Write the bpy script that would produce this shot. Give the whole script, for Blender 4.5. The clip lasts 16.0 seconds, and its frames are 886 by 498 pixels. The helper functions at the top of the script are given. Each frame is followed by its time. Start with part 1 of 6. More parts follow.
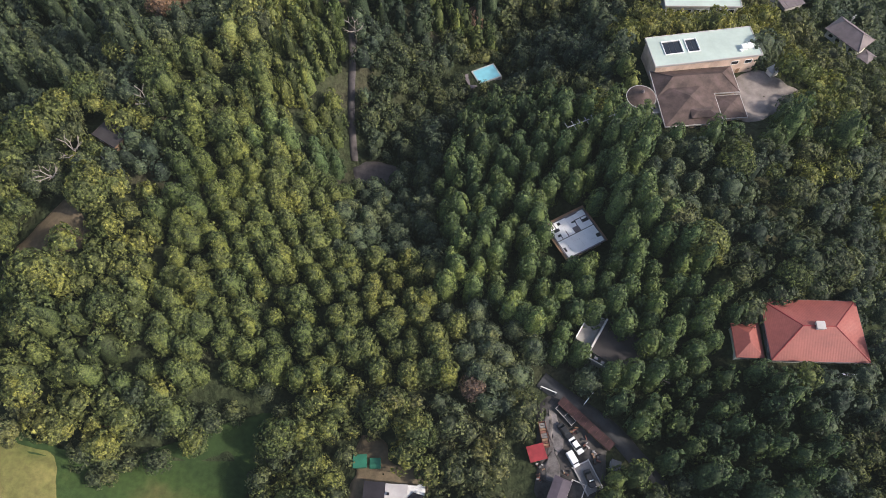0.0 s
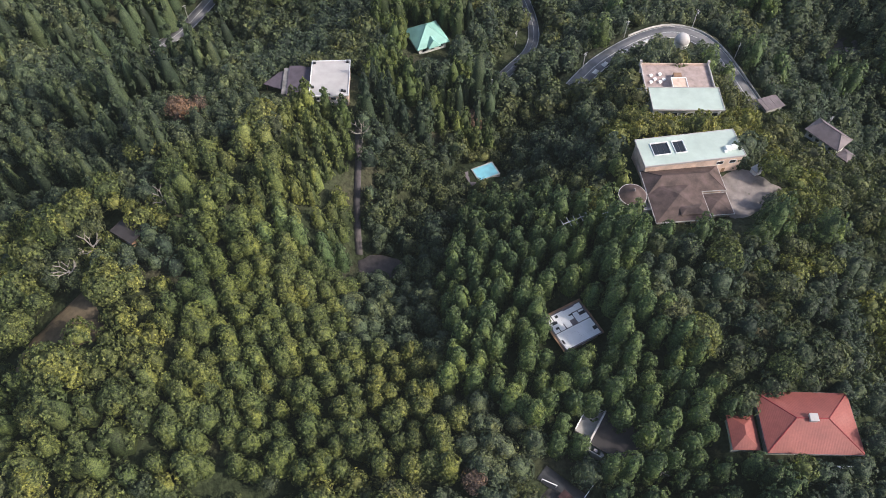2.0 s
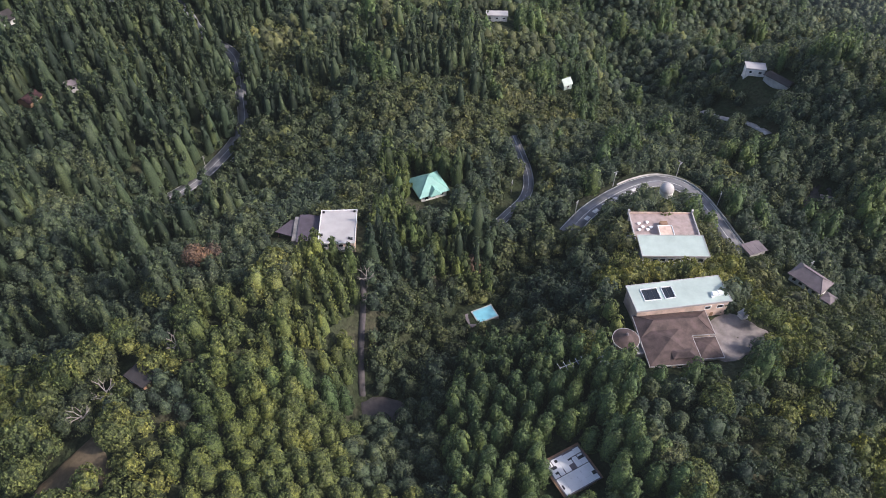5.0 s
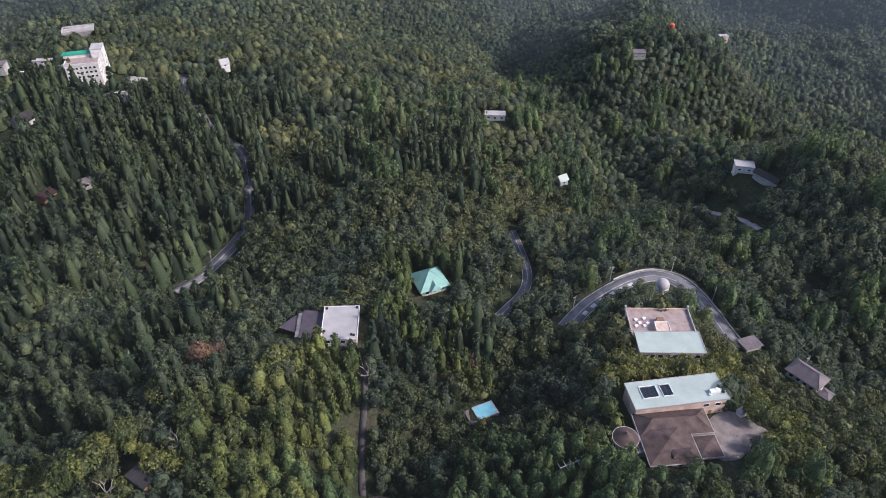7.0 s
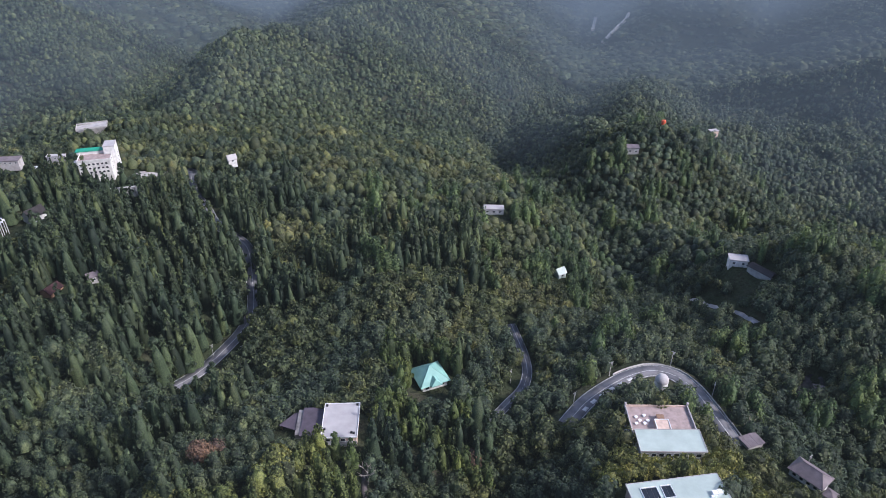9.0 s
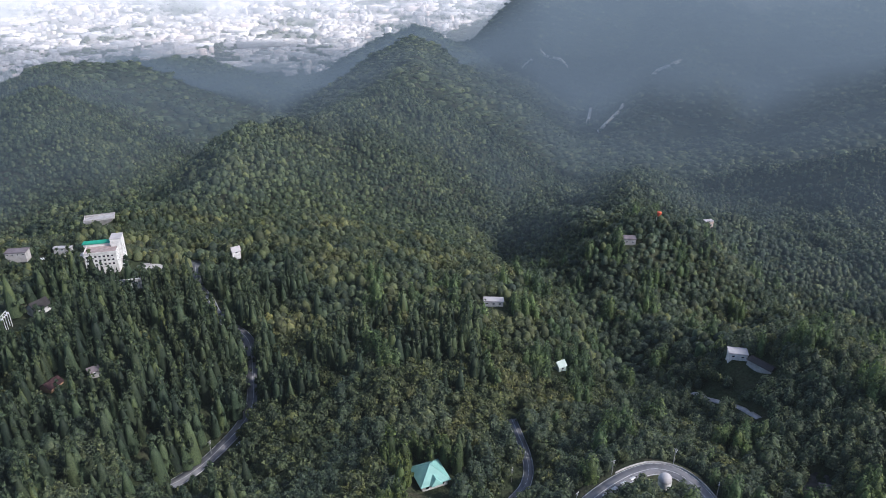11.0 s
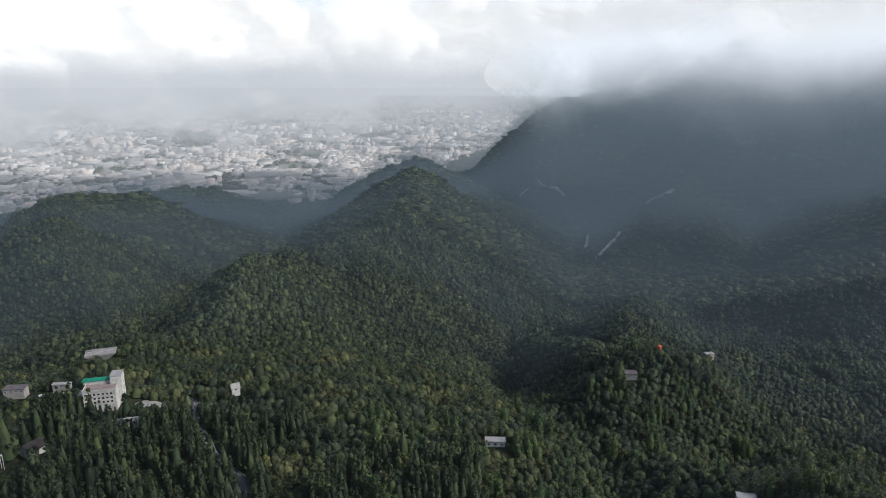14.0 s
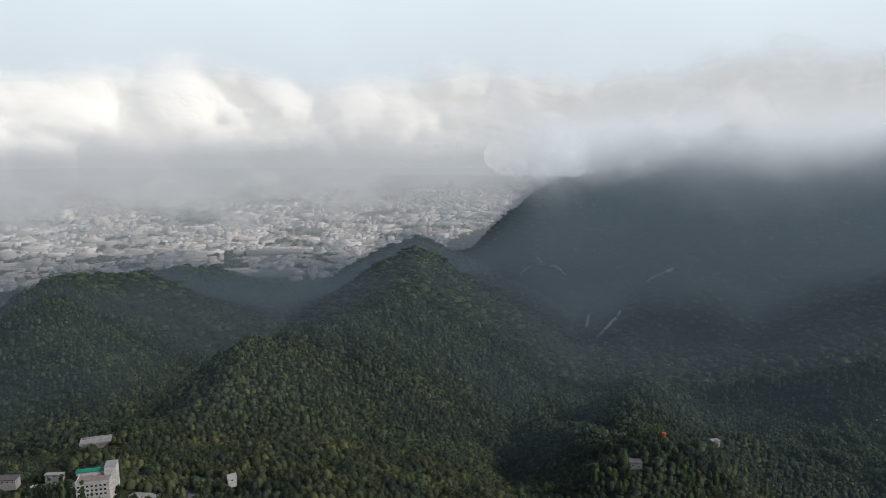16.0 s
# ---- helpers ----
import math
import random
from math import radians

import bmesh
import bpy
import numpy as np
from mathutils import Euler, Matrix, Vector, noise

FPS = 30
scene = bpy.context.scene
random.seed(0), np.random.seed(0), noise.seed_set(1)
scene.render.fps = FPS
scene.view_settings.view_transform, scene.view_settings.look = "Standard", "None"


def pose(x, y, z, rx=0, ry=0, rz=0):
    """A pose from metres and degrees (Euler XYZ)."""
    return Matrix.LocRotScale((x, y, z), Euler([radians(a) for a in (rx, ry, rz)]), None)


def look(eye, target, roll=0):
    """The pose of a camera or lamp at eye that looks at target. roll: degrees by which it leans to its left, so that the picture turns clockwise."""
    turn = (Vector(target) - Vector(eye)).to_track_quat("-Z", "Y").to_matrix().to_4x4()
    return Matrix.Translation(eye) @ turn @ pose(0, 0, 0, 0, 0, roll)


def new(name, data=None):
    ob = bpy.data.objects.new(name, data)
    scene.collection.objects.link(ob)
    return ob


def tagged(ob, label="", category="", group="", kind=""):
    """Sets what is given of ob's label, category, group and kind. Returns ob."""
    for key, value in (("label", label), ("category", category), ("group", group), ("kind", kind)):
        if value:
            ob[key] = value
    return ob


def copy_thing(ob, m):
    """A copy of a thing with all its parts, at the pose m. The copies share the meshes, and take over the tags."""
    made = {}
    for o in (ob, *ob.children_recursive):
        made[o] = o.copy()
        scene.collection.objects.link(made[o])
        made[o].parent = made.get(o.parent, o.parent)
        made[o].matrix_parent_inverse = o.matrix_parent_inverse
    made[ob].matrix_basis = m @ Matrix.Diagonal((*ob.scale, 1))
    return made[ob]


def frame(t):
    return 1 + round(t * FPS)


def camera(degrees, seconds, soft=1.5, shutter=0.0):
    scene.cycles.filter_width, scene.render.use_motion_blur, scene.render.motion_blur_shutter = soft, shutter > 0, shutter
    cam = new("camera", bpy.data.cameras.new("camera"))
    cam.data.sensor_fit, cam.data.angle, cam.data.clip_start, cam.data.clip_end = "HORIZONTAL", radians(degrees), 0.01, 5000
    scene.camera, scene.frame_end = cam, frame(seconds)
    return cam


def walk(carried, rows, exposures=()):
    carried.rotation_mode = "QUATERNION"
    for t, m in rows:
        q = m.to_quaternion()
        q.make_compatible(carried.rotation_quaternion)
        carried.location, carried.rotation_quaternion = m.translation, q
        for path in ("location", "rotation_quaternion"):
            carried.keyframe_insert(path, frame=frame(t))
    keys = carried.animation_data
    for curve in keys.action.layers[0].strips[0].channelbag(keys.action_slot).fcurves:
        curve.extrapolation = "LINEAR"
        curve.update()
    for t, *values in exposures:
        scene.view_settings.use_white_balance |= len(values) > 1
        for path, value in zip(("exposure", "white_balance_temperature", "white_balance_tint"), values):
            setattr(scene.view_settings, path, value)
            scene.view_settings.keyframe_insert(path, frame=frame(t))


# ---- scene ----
cam = camera(64.28, 16.0, soft=0.9)
PATH = [
    (0.0, 1.16, 5.71, 216.28, 27.17, 0.00, 0.00),
    (0.5, 1.01, 5.39, 218.36, 28.86, 0.00, -0.01),
    (1.0, 0.86, 5.06, 220.43, 30.58, 0.00, -0.02),
    (1.5, 0.74, 4.73, 222.52, 32.28, 0.00, -0.03),
    (2.0, 0.62, 4.39, 224.61, 33.91, 0.00, -0.03),
    (2.5, 0.52, 4.05, 226.70, 35.61, 0.00, -0.04),
    (3.0, 0.43, 3.70, 228.79, 37.31, 0.00, -0.06),
    (3.5, 0.36, 3.35, 230.89, 39.02, 0.00, -0.06),
    (4.0, 0.29, 2.99, 233.00, 40.72, 0.00, -0.06),
    (6.5, 0.07, 1.15, 243.59, 49.25, 0.00, -0.03),
    (7.0, 0.05, 0.77, 245.72, 50.94, 0.00, -0.02),
    (7.5, 0.02, 0.39, 247.86, 52.63, 0.00, -0.02),
    (8.0, 0.00, 0.00, 250.00, 54.33, 0.00, -0.01),
    (8.5, -0.02, -0.39, 252.15, 56.01, 0.00, -0.02),
    (9.0, -0.04, -0.79, 254.30, 57.69, 0.00, -0.02),
    (11.5, -0.18, -2.82, 265.17, 66.07, 0.00, -0.01),
    (12.0, -0.23, -3.24, 267.36, 67.74, 0.00, -0.01),
    (12.5, -0.28, -3.66, 269.56, 69.42, 0.00, 0.00),
    (13.0, -0.33, -4.09, 271.76, 71.07, 0.00, 0.01),
    (13.5, -0.40, -4.52, 273.97, 72.74, 0.00, 0.00),
    (14.0, -0.48, -4.95, 276.19, 74.32, 0.00, 0.01),
    (14.5, -0.57, -5.38, 278.42, 75.87, 0.00, 0.02),
    (15.0, -0.67, -5.82, 280.65, 77.44, 0.00, 0.03),
    (15.5, -0.78, -6.26, 282.89, 78.98, 0.00, 0.04),
    (16.0, -0.91, -6.70, 285.14, 80.52, 0.00, 0.04),
]
walk(cam, [(r[0], pose(*r[1:])) for r in PATH], exposures=[(0.0, 0.9, 6450, 15), (4.0, 0.95, 6150, 18), (7.0, 0.62, 5900, 23), (9.0, 0.72, 5600, 22), (12.5, 0.22, 5750, 12), (16.0, -0.7, 6050, 10)])

# ---------------------------------------------------------------- world, sun
world = bpy.data.worlds.new("world")
scene.world = world
world.use_nodes = True
SUN_AZ, SUN_EL = radians(108), radians(37)
sky = world.node_tree.nodes.new("ShaderNodeTexSky")
sky.sky_type, sky.sun_disc = "NISHITA", False
sky.sun_elevation, sky.sun_rotation = SUN_EL, SUN_AZ
sky.air_density, sky.dust_density = 1.0, 2.5
back = world.node_tree.nodes["Background"]
back.inputs["Strength"].default_value = 0.122
world.node_tree.links.new(sky.outputs[0], back.inputs[0])

sun = new("sun", bpy.data.lights.new("sun", "SUN"))
sun.data.energy, sun.data.angle, sun.data.color = 3.0, radians(4), (1.0, 0.92, 0.78)
toward = Vector((math.sin(SUN_AZ) * math.cos(SUN_EL), math.cos(SUN_AZ) * math.cos(SUN_EL), math.sin(SUN_EL)))
sun.matrix_world = look(toward * 500, (0, 0, 0))


# ---------------------------------------------------------------- materials
def material(name, rough=0.8, spec=0.3, metal=0.0):
    m = bpy.data.materials.new(name)
    m.use_nodes = True
    nt = m.node_tree
    b = nt.nodes["Principled BSDF"]
    b.inputs["Roughness"].default_value = rough
    b.inputs["Specular IOR Level"].default_value = spec
    b.inputs["Metallic"].default_value = metal
    return m, nt, b


def node(nt, kind, **values):
    n = nt.nodes.new(kind)
    for key, value in values.items():
        n.inputs[key.replace("_", " ")].default_value = value
    return n


def ramp(nt, source, stops):
    n = nt.nodes.new("ShaderNodeValToRGB")
    while len(n.color_ramp.elements) < len(stops):
        n.color_ramp.elements.new(0.5)
    for e, (p, c) in zip(n.color_ramp.elements, stops):
        e.position, e.color = p, (*c, 1)
    nt.links.new(source, n.inputs[0])
    return n.outputs[0]


def mixed(nt, kind, amount, a, b):
    """Mix of two colours; amount a number or a socket."""
    n = nt.nodes.new("ShaderNodeMix")
    n.data_type, n.blend_type = "RGBA", kind
    for key, value in ((0, amount), (6, a), (7, b)):
        if isinstance(value, (int, float)):
            n.inputs[key].default_value = value
        elif isinstance(value, tuple):
            n.inputs[key].default_value = (*value, 1)
        else:
            nt.links.new(value, n.inputs[key])
    return n.outputs[2]


def place_of(nt):
    return nt.nodes.new("ShaderNodeNewGeometry").outputs["Position"]


def noise_of(nt, scale, detail=3.0, rough=0.55, source=None):
    n = node(nt, "ShaderNodeTexNoise", Scale=scale, Detail=detail, Roughness=rough)
    nt.links.new(source or place_of(nt), n.inputs["Vector"])
    return n.outputs["Fac"]


def bump_of(nt, b, height, strength, distance):
    n = node(nt, "ShaderNodeBump", Strength=strength, Distance=distance)
    nt.links.new(height, n.inputs["Height"])
    nt.links.new(n.outputs[0], b.inputs["Normal"])


def plain(name, colour, rough=0.7, spec=0.3, metal=0.0, grain=0.18, scale=0.5, streak=0.0):
    """A worn surface: base colour, fine grain and broad stains."""
    m, nt, b = material(name, rough, spec, metal)
    dark, light = tuple(c * (1 - grain * 1.6) for c in colour), tuple(min(1, c * (1 + grain)) for c in colour)
    c = ramp(nt, noise_of(nt, scale, 5), [(0.3, dark), (0.7, light)])
    c = mixed(nt, "MULTIPLY", 0.5, c, ramp(nt, noise_of(nt, scale * 9, 3), [(0.3, (1 - grain,) * 3), (0.7, (1, 1, 1))]))
    nt.links.new(c, b.inputs["Base Color"])
    bump_of(nt, b, noise_of(nt, scale * 14, 3), 0.25, 0.02)
    return m


def leaf_material(name, deep, mid, bright, stand=0.016):
    """Foliage: varies by stand, by tree and by leaf; noise puts the shade between clumps into the colour."""
    m, nt, b = material(name, 0.62, 0.28)
    deep, mid, bright = ((c[0] * 1.12, c[1] * 1.12, c[2] * 1.35) for c in (deep, mid, bright))
    c = ramp(nt, noise_of(nt, stand, 3), [(0.36, deep), (0.5, mid), (0.66, bright)])
    flat = node(nt, "ShaderNodeVectorMath")
    flat.operation = "MULTIPLY"
    flat.inputs[1].default_value = (1, 1, 0)
    nt.links.new(place_of(nt), flat.inputs[0])
    v = node(nt, "ShaderNodeTexVoronoi", Scale=0.19)
    nt.links.new(flat.outputs[0], v.inputs["Vector"])
    part_of = nt.nodes.new("ShaderNodeSeparateColor")
    nt.links.new(v.outputs["Color"], part_of.inputs[0])
    c = mixed(nt, "MULTIPLY", 0.85, c, ramp(nt, part_of.outputs[0], [(0.0, (0.66, 0.74, 0.78)), (0.55, (1, 1, 1)), (1.0, (1.35, 1.22, 0.92))]))
    isl = nt.nodes.new("ShaderNodeNewGeometry").outputs["Random Per Island"]
    c = mixed(nt, "MULTIPLY", 0.75, c, ramp(nt, isl, [(0.0, (0.3, 0.33, 0.35)), (0.5, (0.9, 0.9, 0.9)), (1.0, (2.0, 1.9, 1.5))]))
    # Dark gaps and bright tips of clumps are multiplied into the leaf colour.
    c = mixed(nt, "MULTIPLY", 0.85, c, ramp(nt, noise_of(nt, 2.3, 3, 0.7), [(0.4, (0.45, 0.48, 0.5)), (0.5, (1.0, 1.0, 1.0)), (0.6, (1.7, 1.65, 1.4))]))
    nt.links.new(c, b.inputs["Base Color"])
    bump_of(nt, b, noise_of(nt, 2.2, 3, 0.65), 0.6, 0.4)
    through_leaf = nt.nodes.new("ShaderNodeBsdfTranslucent")
    nt.links.new(mixed(nt, "MULTIPLY", 1.0, c, (1.15, 1.2, 0.7)), through_leaf.inputs[0])
    both = nt.nodes.new("ShaderNodeMixShader")
    both.inputs[0].default_value = 0.3
    nt.links.new(b.outputs[0], both.inputs[1])
    nt.links.new(through_leaf.outputs[0], both.inputs[2])
    nt.links.new(both.outputs[0], nt.nodes["Material Output"].inputs[0])
    return m


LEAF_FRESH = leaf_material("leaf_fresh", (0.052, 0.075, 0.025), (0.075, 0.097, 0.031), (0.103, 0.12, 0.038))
# Evergreen tone; on the eastern slopes it also carries cloud shade as colour.
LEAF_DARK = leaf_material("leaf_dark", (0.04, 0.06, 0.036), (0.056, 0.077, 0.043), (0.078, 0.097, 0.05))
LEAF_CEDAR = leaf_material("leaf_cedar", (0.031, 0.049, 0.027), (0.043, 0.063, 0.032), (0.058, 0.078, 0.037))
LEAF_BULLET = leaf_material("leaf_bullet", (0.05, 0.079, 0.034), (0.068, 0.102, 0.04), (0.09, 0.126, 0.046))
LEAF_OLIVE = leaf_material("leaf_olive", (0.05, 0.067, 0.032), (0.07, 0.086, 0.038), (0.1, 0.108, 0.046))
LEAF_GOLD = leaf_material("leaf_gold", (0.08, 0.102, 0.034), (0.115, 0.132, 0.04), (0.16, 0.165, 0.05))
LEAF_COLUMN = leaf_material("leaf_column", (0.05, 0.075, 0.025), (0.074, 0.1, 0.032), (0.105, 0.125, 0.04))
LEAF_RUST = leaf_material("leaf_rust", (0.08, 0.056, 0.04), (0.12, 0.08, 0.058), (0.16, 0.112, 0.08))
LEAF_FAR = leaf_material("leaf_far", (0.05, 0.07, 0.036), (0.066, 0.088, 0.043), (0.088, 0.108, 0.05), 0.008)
BARK = plain("bark", (0.16, 0.12, 0.085), 0.9, 0.1, scale=2.0)
CONCRETE = plain("concrete", (0.42, 0.40, 0.38), 0.85, scale=0.3)
ASPHALT = plain("asphalt", (0.18, 0.178, 0.185), 0.85, scale=0.25)
PAINT_LINE = plain("road_paint", (0.6, 0.6, 0.58), 0.6, scale=1.5)
GRAVEL = plain("gravel", (0.072, 0.066, 0.064), 0.95, scale=0.35, grain=0.4)
DRIVE = plain("worn_drive", (0.15, 0.138, 0.138), 0.95, scale=0.45, grain=0.4)
# Darker asphalt: tree shade over the yard lane put into its colour.
SHADED_ASPHALT = plain("shaded_asphalt", (0.062, 0.064, 0.07), 0.9, scale=0.3, grain=0.25)
OLD_CONCRETE = plain("old_concrete", (0.2, 0.19, 0.185), 0.9, scale=0.4, grain=0.3)
TAR_ROOF = plain("tar_roof", (0.022, 0.019, 0.024), 0.6, scale=0.4, grain=0.25)
BOX_GREEN = plain("box_green", (0.02, 0.13, 0.08), 0.55, 0.3, scale=0.4)
PAVING = plain("pale_paving", (0.25, 0.22, 0.205), 0.9, scale=0.25, grain=0.25)
PINK_WALL = plain("pink_plaster", (0.62, 0.47, 0.38), 0.85, scale=0.35)
WHITE_WALL = plain("white_plaster", (0.66, 0.65, 0.62), 0.8, scale=0.4)
MINT_ROOF = plain("mint_membrane", (0.4, 0.475, 0.43), 0.55, scale=0.15, grain=0.1)
MAUVE_ROOF = plain("dark_mauve_sheet", (0.085, 0.07, 0.088), 0.75, scale=0.4)
PALE_ROOF = plain("pale_roof_coat", (0.43, 0.41, 0.4), 0.6, scale=0.2, grain=0.1)
PINK_TILE = plain("pink_terrace_tile", (0.38, 0.3, 0.275), 0.7, scale=0.4)
BROWN_ROOF = plain("brown_shingle", (0.105, 0.073, 0.066), 0.75, scale=0.35, grain=0.3)
GREY_ROOF = plain("mauve_grey_roof", (0.17, 0.143, 0.15), 0.7, scale=0.3)
DARK_ROOF = plain("dark_roof", (0.042, 0.037, 0.038), 0.75, scale=0.3)
TURQ_ROOF = plain("turquoise_metal", (0.24, 0.46, 0.4), 0.45, 0.35, scale=0.2, grain=0.12)
GREEN_ROOF = plain("green_metal", (0.03, 0.30, 0.19), 0.45, 0.5, scale=0.3)
GLASS_DARK = plain("dark_glass", (0.02, 0.024, 0.03), 0.08, 0.6, grain=0.05)
BLUE_TARP = plain("blue_sheet", (0.2, 0.5, 0.58), 0.35, 0.5, scale=0.4, grain=0.1)
STEEL = plain("weathered_steel", (0.5, 0.5, 0.5), 0.5, 0.5, 0.6)
RED_PAINT = plain("red_paint", (0.25, 0.03, 0.036), 0.5, scale=0.5)
BLACK_PAINT = plain("black_paint", (0.02, 0.02, 0.022), 0.35, 0.5)
WHITE_PAINT = plain("white_paint", (0.8, 0.8, 0.79), 0.35, 0.5, grain=0.05)
WOOD = plain("old_wood", (0.26, 0.16, 0.1), 0.85, scale=1.0)


def red_tile_material():
    m, nt, b = material("red_roof_sheet", 0.6, 0.35)
    c = ramp(nt, noise_of(nt, 0.12, 5), [(0.3, (0.2, 0.056, 0.048)), (0.6, (0.27, 0.08, 0.066)), (0.8, (0.31, 0.11, 0.092))])
    c = mixed(nt, "MULTIPLY", 0.5, c, ramp(nt, noise_of(nt, 1.6, 4), [(0.35, (0.7, 0.7, 0.7)), (0.65, (1, 1, 1))]))
    nt.links.new(c, b.inputs["Base Color"])
    w = node(nt, "ShaderNodeTexWave", Scale=0.8, Distortion=0.3)
    nt.links.new(place_of(nt), w.inputs["Vector"])
    bump_of(nt, b, w.outputs["Fac"], 0.3, 0.05)
    return m


RED_ROOF = red_tile_material()


def ground_material():
    """Forest floor: leaf litter, undergrowth and bare soil."""
    m, nt, b = material("forest_floor", 0.95, 0.1)
    c = ramp(nt, noise_of(nt, 0.05, 6), [(0.32, (0.028, 0.038, 0.02)), (0.5, (0.042, 0.053, 0.028)), (0.68, (0.062, 0.06, 0.04))])
    c = mixed(nt, "MULTIPLY", 0.8, c, ramp(nt, noise_of(nt, 0.9, 4), [(0.3, (0.5, 0.5, 0.5)), (0.7, (1.2, 1.2, 1.1))]))
    nt.links.new(c, b.inputs["Base Color"])
    bump_of(nt, b, noise_of(nt, 0.22, 6), 1.0, 3.0)
    return m


def grass_material(name, a, bcol, c3):
    m, nt, b = material(name, 0.9, 0.15)
    c = ramp(nt, noise_of(nt, 0.045, 4), [(0.38, a), (0.52, bcol), (0.64, c3)])
    c = mixed(nt, "MULTIPLY", 0.7, c, ramp(nt, noise_of(nt, 0.7, 5), [(0.3, (0.6, 0.62, 0.6)), (0.7, (1.2, 1.2, 1.1))]))
    nt.links.new(c, b.inputs["Base Color"])
    bump_of(nt, b, noise_of(nt, 2.5, 4), 0.7, 0.15)
    return m


FLOOR_MAT = ground_material()
GRASS = grass_material("meadow_grass", (0.03, 0.055, 0.019), (0.042, 0.072, 0.022), (0.1, 0.098, 0.04))
DRY_GRASS = grass_material("dry_grass", (0.105, 0.08, 0.052), (0.155, 0.12, 0.082), (0.2, 0.16, 0.112))
STRAW = grass_material("straw_grass", (0.11, 0.12, 0.04), (0.2, 0.18, 0.07), (0.3, 0.25, 0.12))
BARE = grass_material("bare_clearing", (0.06, 0.055, 0.062), (0.085, 0.075, 0.082), (0.105, 0.092, 0.095))


# ---------------------------------------------------------------- mesh helpers
def sheet(name, verts, tris, mat):
    """A mesh from arrays of triangles."""
    verts, tris = np.asarray(verts, np.float32), np.asarray(tris, np.int32)
    me = bpy.data.meshes.new(name)
    me.vertices.add(len(verts))
    me.vertices.foreach_set("co", verts.ravel())
    me.loops.add(tris.size)
    me.loops.foreach_set("vertex_index", tris.ravel())
    me.polygons.add(len(tris))
    me.polygons.foreach_set("loop_start", np.arange(0, tris.size, tris.shape[1], dtype=np.int32))
    me.update(calc_edges=True)
    me.materials.append(mat)
    return me


def part(name, bm, mat, parent, label=""):
    """Links a bmesh as one mesh object under a thing or part."""
    me = bpy.data.meshes.new(name)
    bmesh.ops.recalc_face_normals(bm, faces=bm.faces)
    bm.to_mesh(me)
    bm.free()
    me.materials.append(mat)
    ob = new(name, me)
    ob.parent = parent
    return tagged(ob, label)


def empty(name, m, label, category, group=""):
    ob = new(name)
    ob.matrix_basis = m
    return tagged(ob, label, category, group)


def slab(bm, points, z0, z1):
    """A prism over a plan outline."""
    low = [bm.verts.new((x, y, z0)) for x, y in points]
    top = [bm.verts.new((x, y, z1)) for x, y in points]
    bm.faces.new(low[::-1])
    bm.faces.new(top)
    for i in range(len(points)):
        j = (i + 1) % len(points)
        bm.faces.new((low[i], low[j], top[j], top[i]))
    return bm


def box(x0, x1, y0, y1, z0, z1, bm=None):
    return slab(bm or bmesh.new(), [(x0, y0), (x1, y0), (x1, y1), (x0, y1)], z0, z1)


def bevelled(bm, width):
    bmesh.ops.bevel(bm, geom=list(bm.edges), offset=width, segments=1, affect="EDGES")
    return bm


def hip_roof(x0, x1, y0, y1, z, rise, along_x=True, thick=0.25, inset=None, bm=None):
    """A hipped roof with an eave of its own thickness."""
    bm = bm or bmesh.new()
    w, d = x1 - x0, y1 - y0
    e = inset if inset is not None else min(w, d) / 2
    cx, cy = (x0 + x1) / 2, (y0 + y1) / 2
    ends = [(x0 + e, cy), (x1 - e, cy)] if along_x else [(cx, y0 + e), (cx, y1 - e)]
    base = [(x0, y0), (x1, y0), (x1, y1), (x0, y1)]
    lo = [bm.verts.new((*p, z - thick)) for p in base]
    up = [bm.verts.new((*p, z)) for p in base]
    bm.faces.new(lo[::-1])
    for i in range(4):
        bm.faces.new((lo[i], lo[(i + 1) % 4], up[(i + 1) % 4], up[i]))
    if abs(ends[0][0] - ends[1][0]) + abs(ends[0][1] - ends[1][1]) < 0.05:
        t = bm.verts.new((cx, cy, z + rise))
        for i in range(4):
            bm.faces.new((up[i], up[(i + 1) % 4], t))
        return bm
    a, b = (bm.verts.new((*p, z + rise)) for p in ends)
    if along_x:
        for f in ((up[0], up[1], b, a), (up[1], up[2], b), (up[2], up[3], a, b), (up[3], up[0], a)):
            bm.faces.new(f)
    else:
        for f in ((up[0], up[1], a), (up[1], up[2], b, a), (up[2], up[3], b), (up[3], up[0], a, b)):
            bm.faces.new(f)
    return bm


def tube(points, radius, sides=6, bm=None):
    """A round bar along points."""
    bm = bm or bmesh.new()
    rings = []
    for i, p in enumerate(points):
        p = Vector(p)
        d = (Vector(points[min(i + 1, len(points) - 1)]) - Vector(points[max(i - 1, 0)])).normalized()
        side = d.orthogonal().normalized()
        up = d.cross(side)
        r = radius[i] if isinstance(radius, (list, tuple)) else radius
        rings.append([bm.verts.new(p + r * (math.cos(6.2832 * k / sides) * side + math.sin(6.2832 * k / sides) * up)) for k in range(sides)])
    for a, b in zip(rings, rings[1:]):
        for k in range(sides):
            bm.faces.new((a[k], a[(k + 1) % sides], b[(k + 1) % sides], b[k]))
    bm.faces.new(rings[0][::-1])
    bm.faces.new(rings[-1])
    return bm


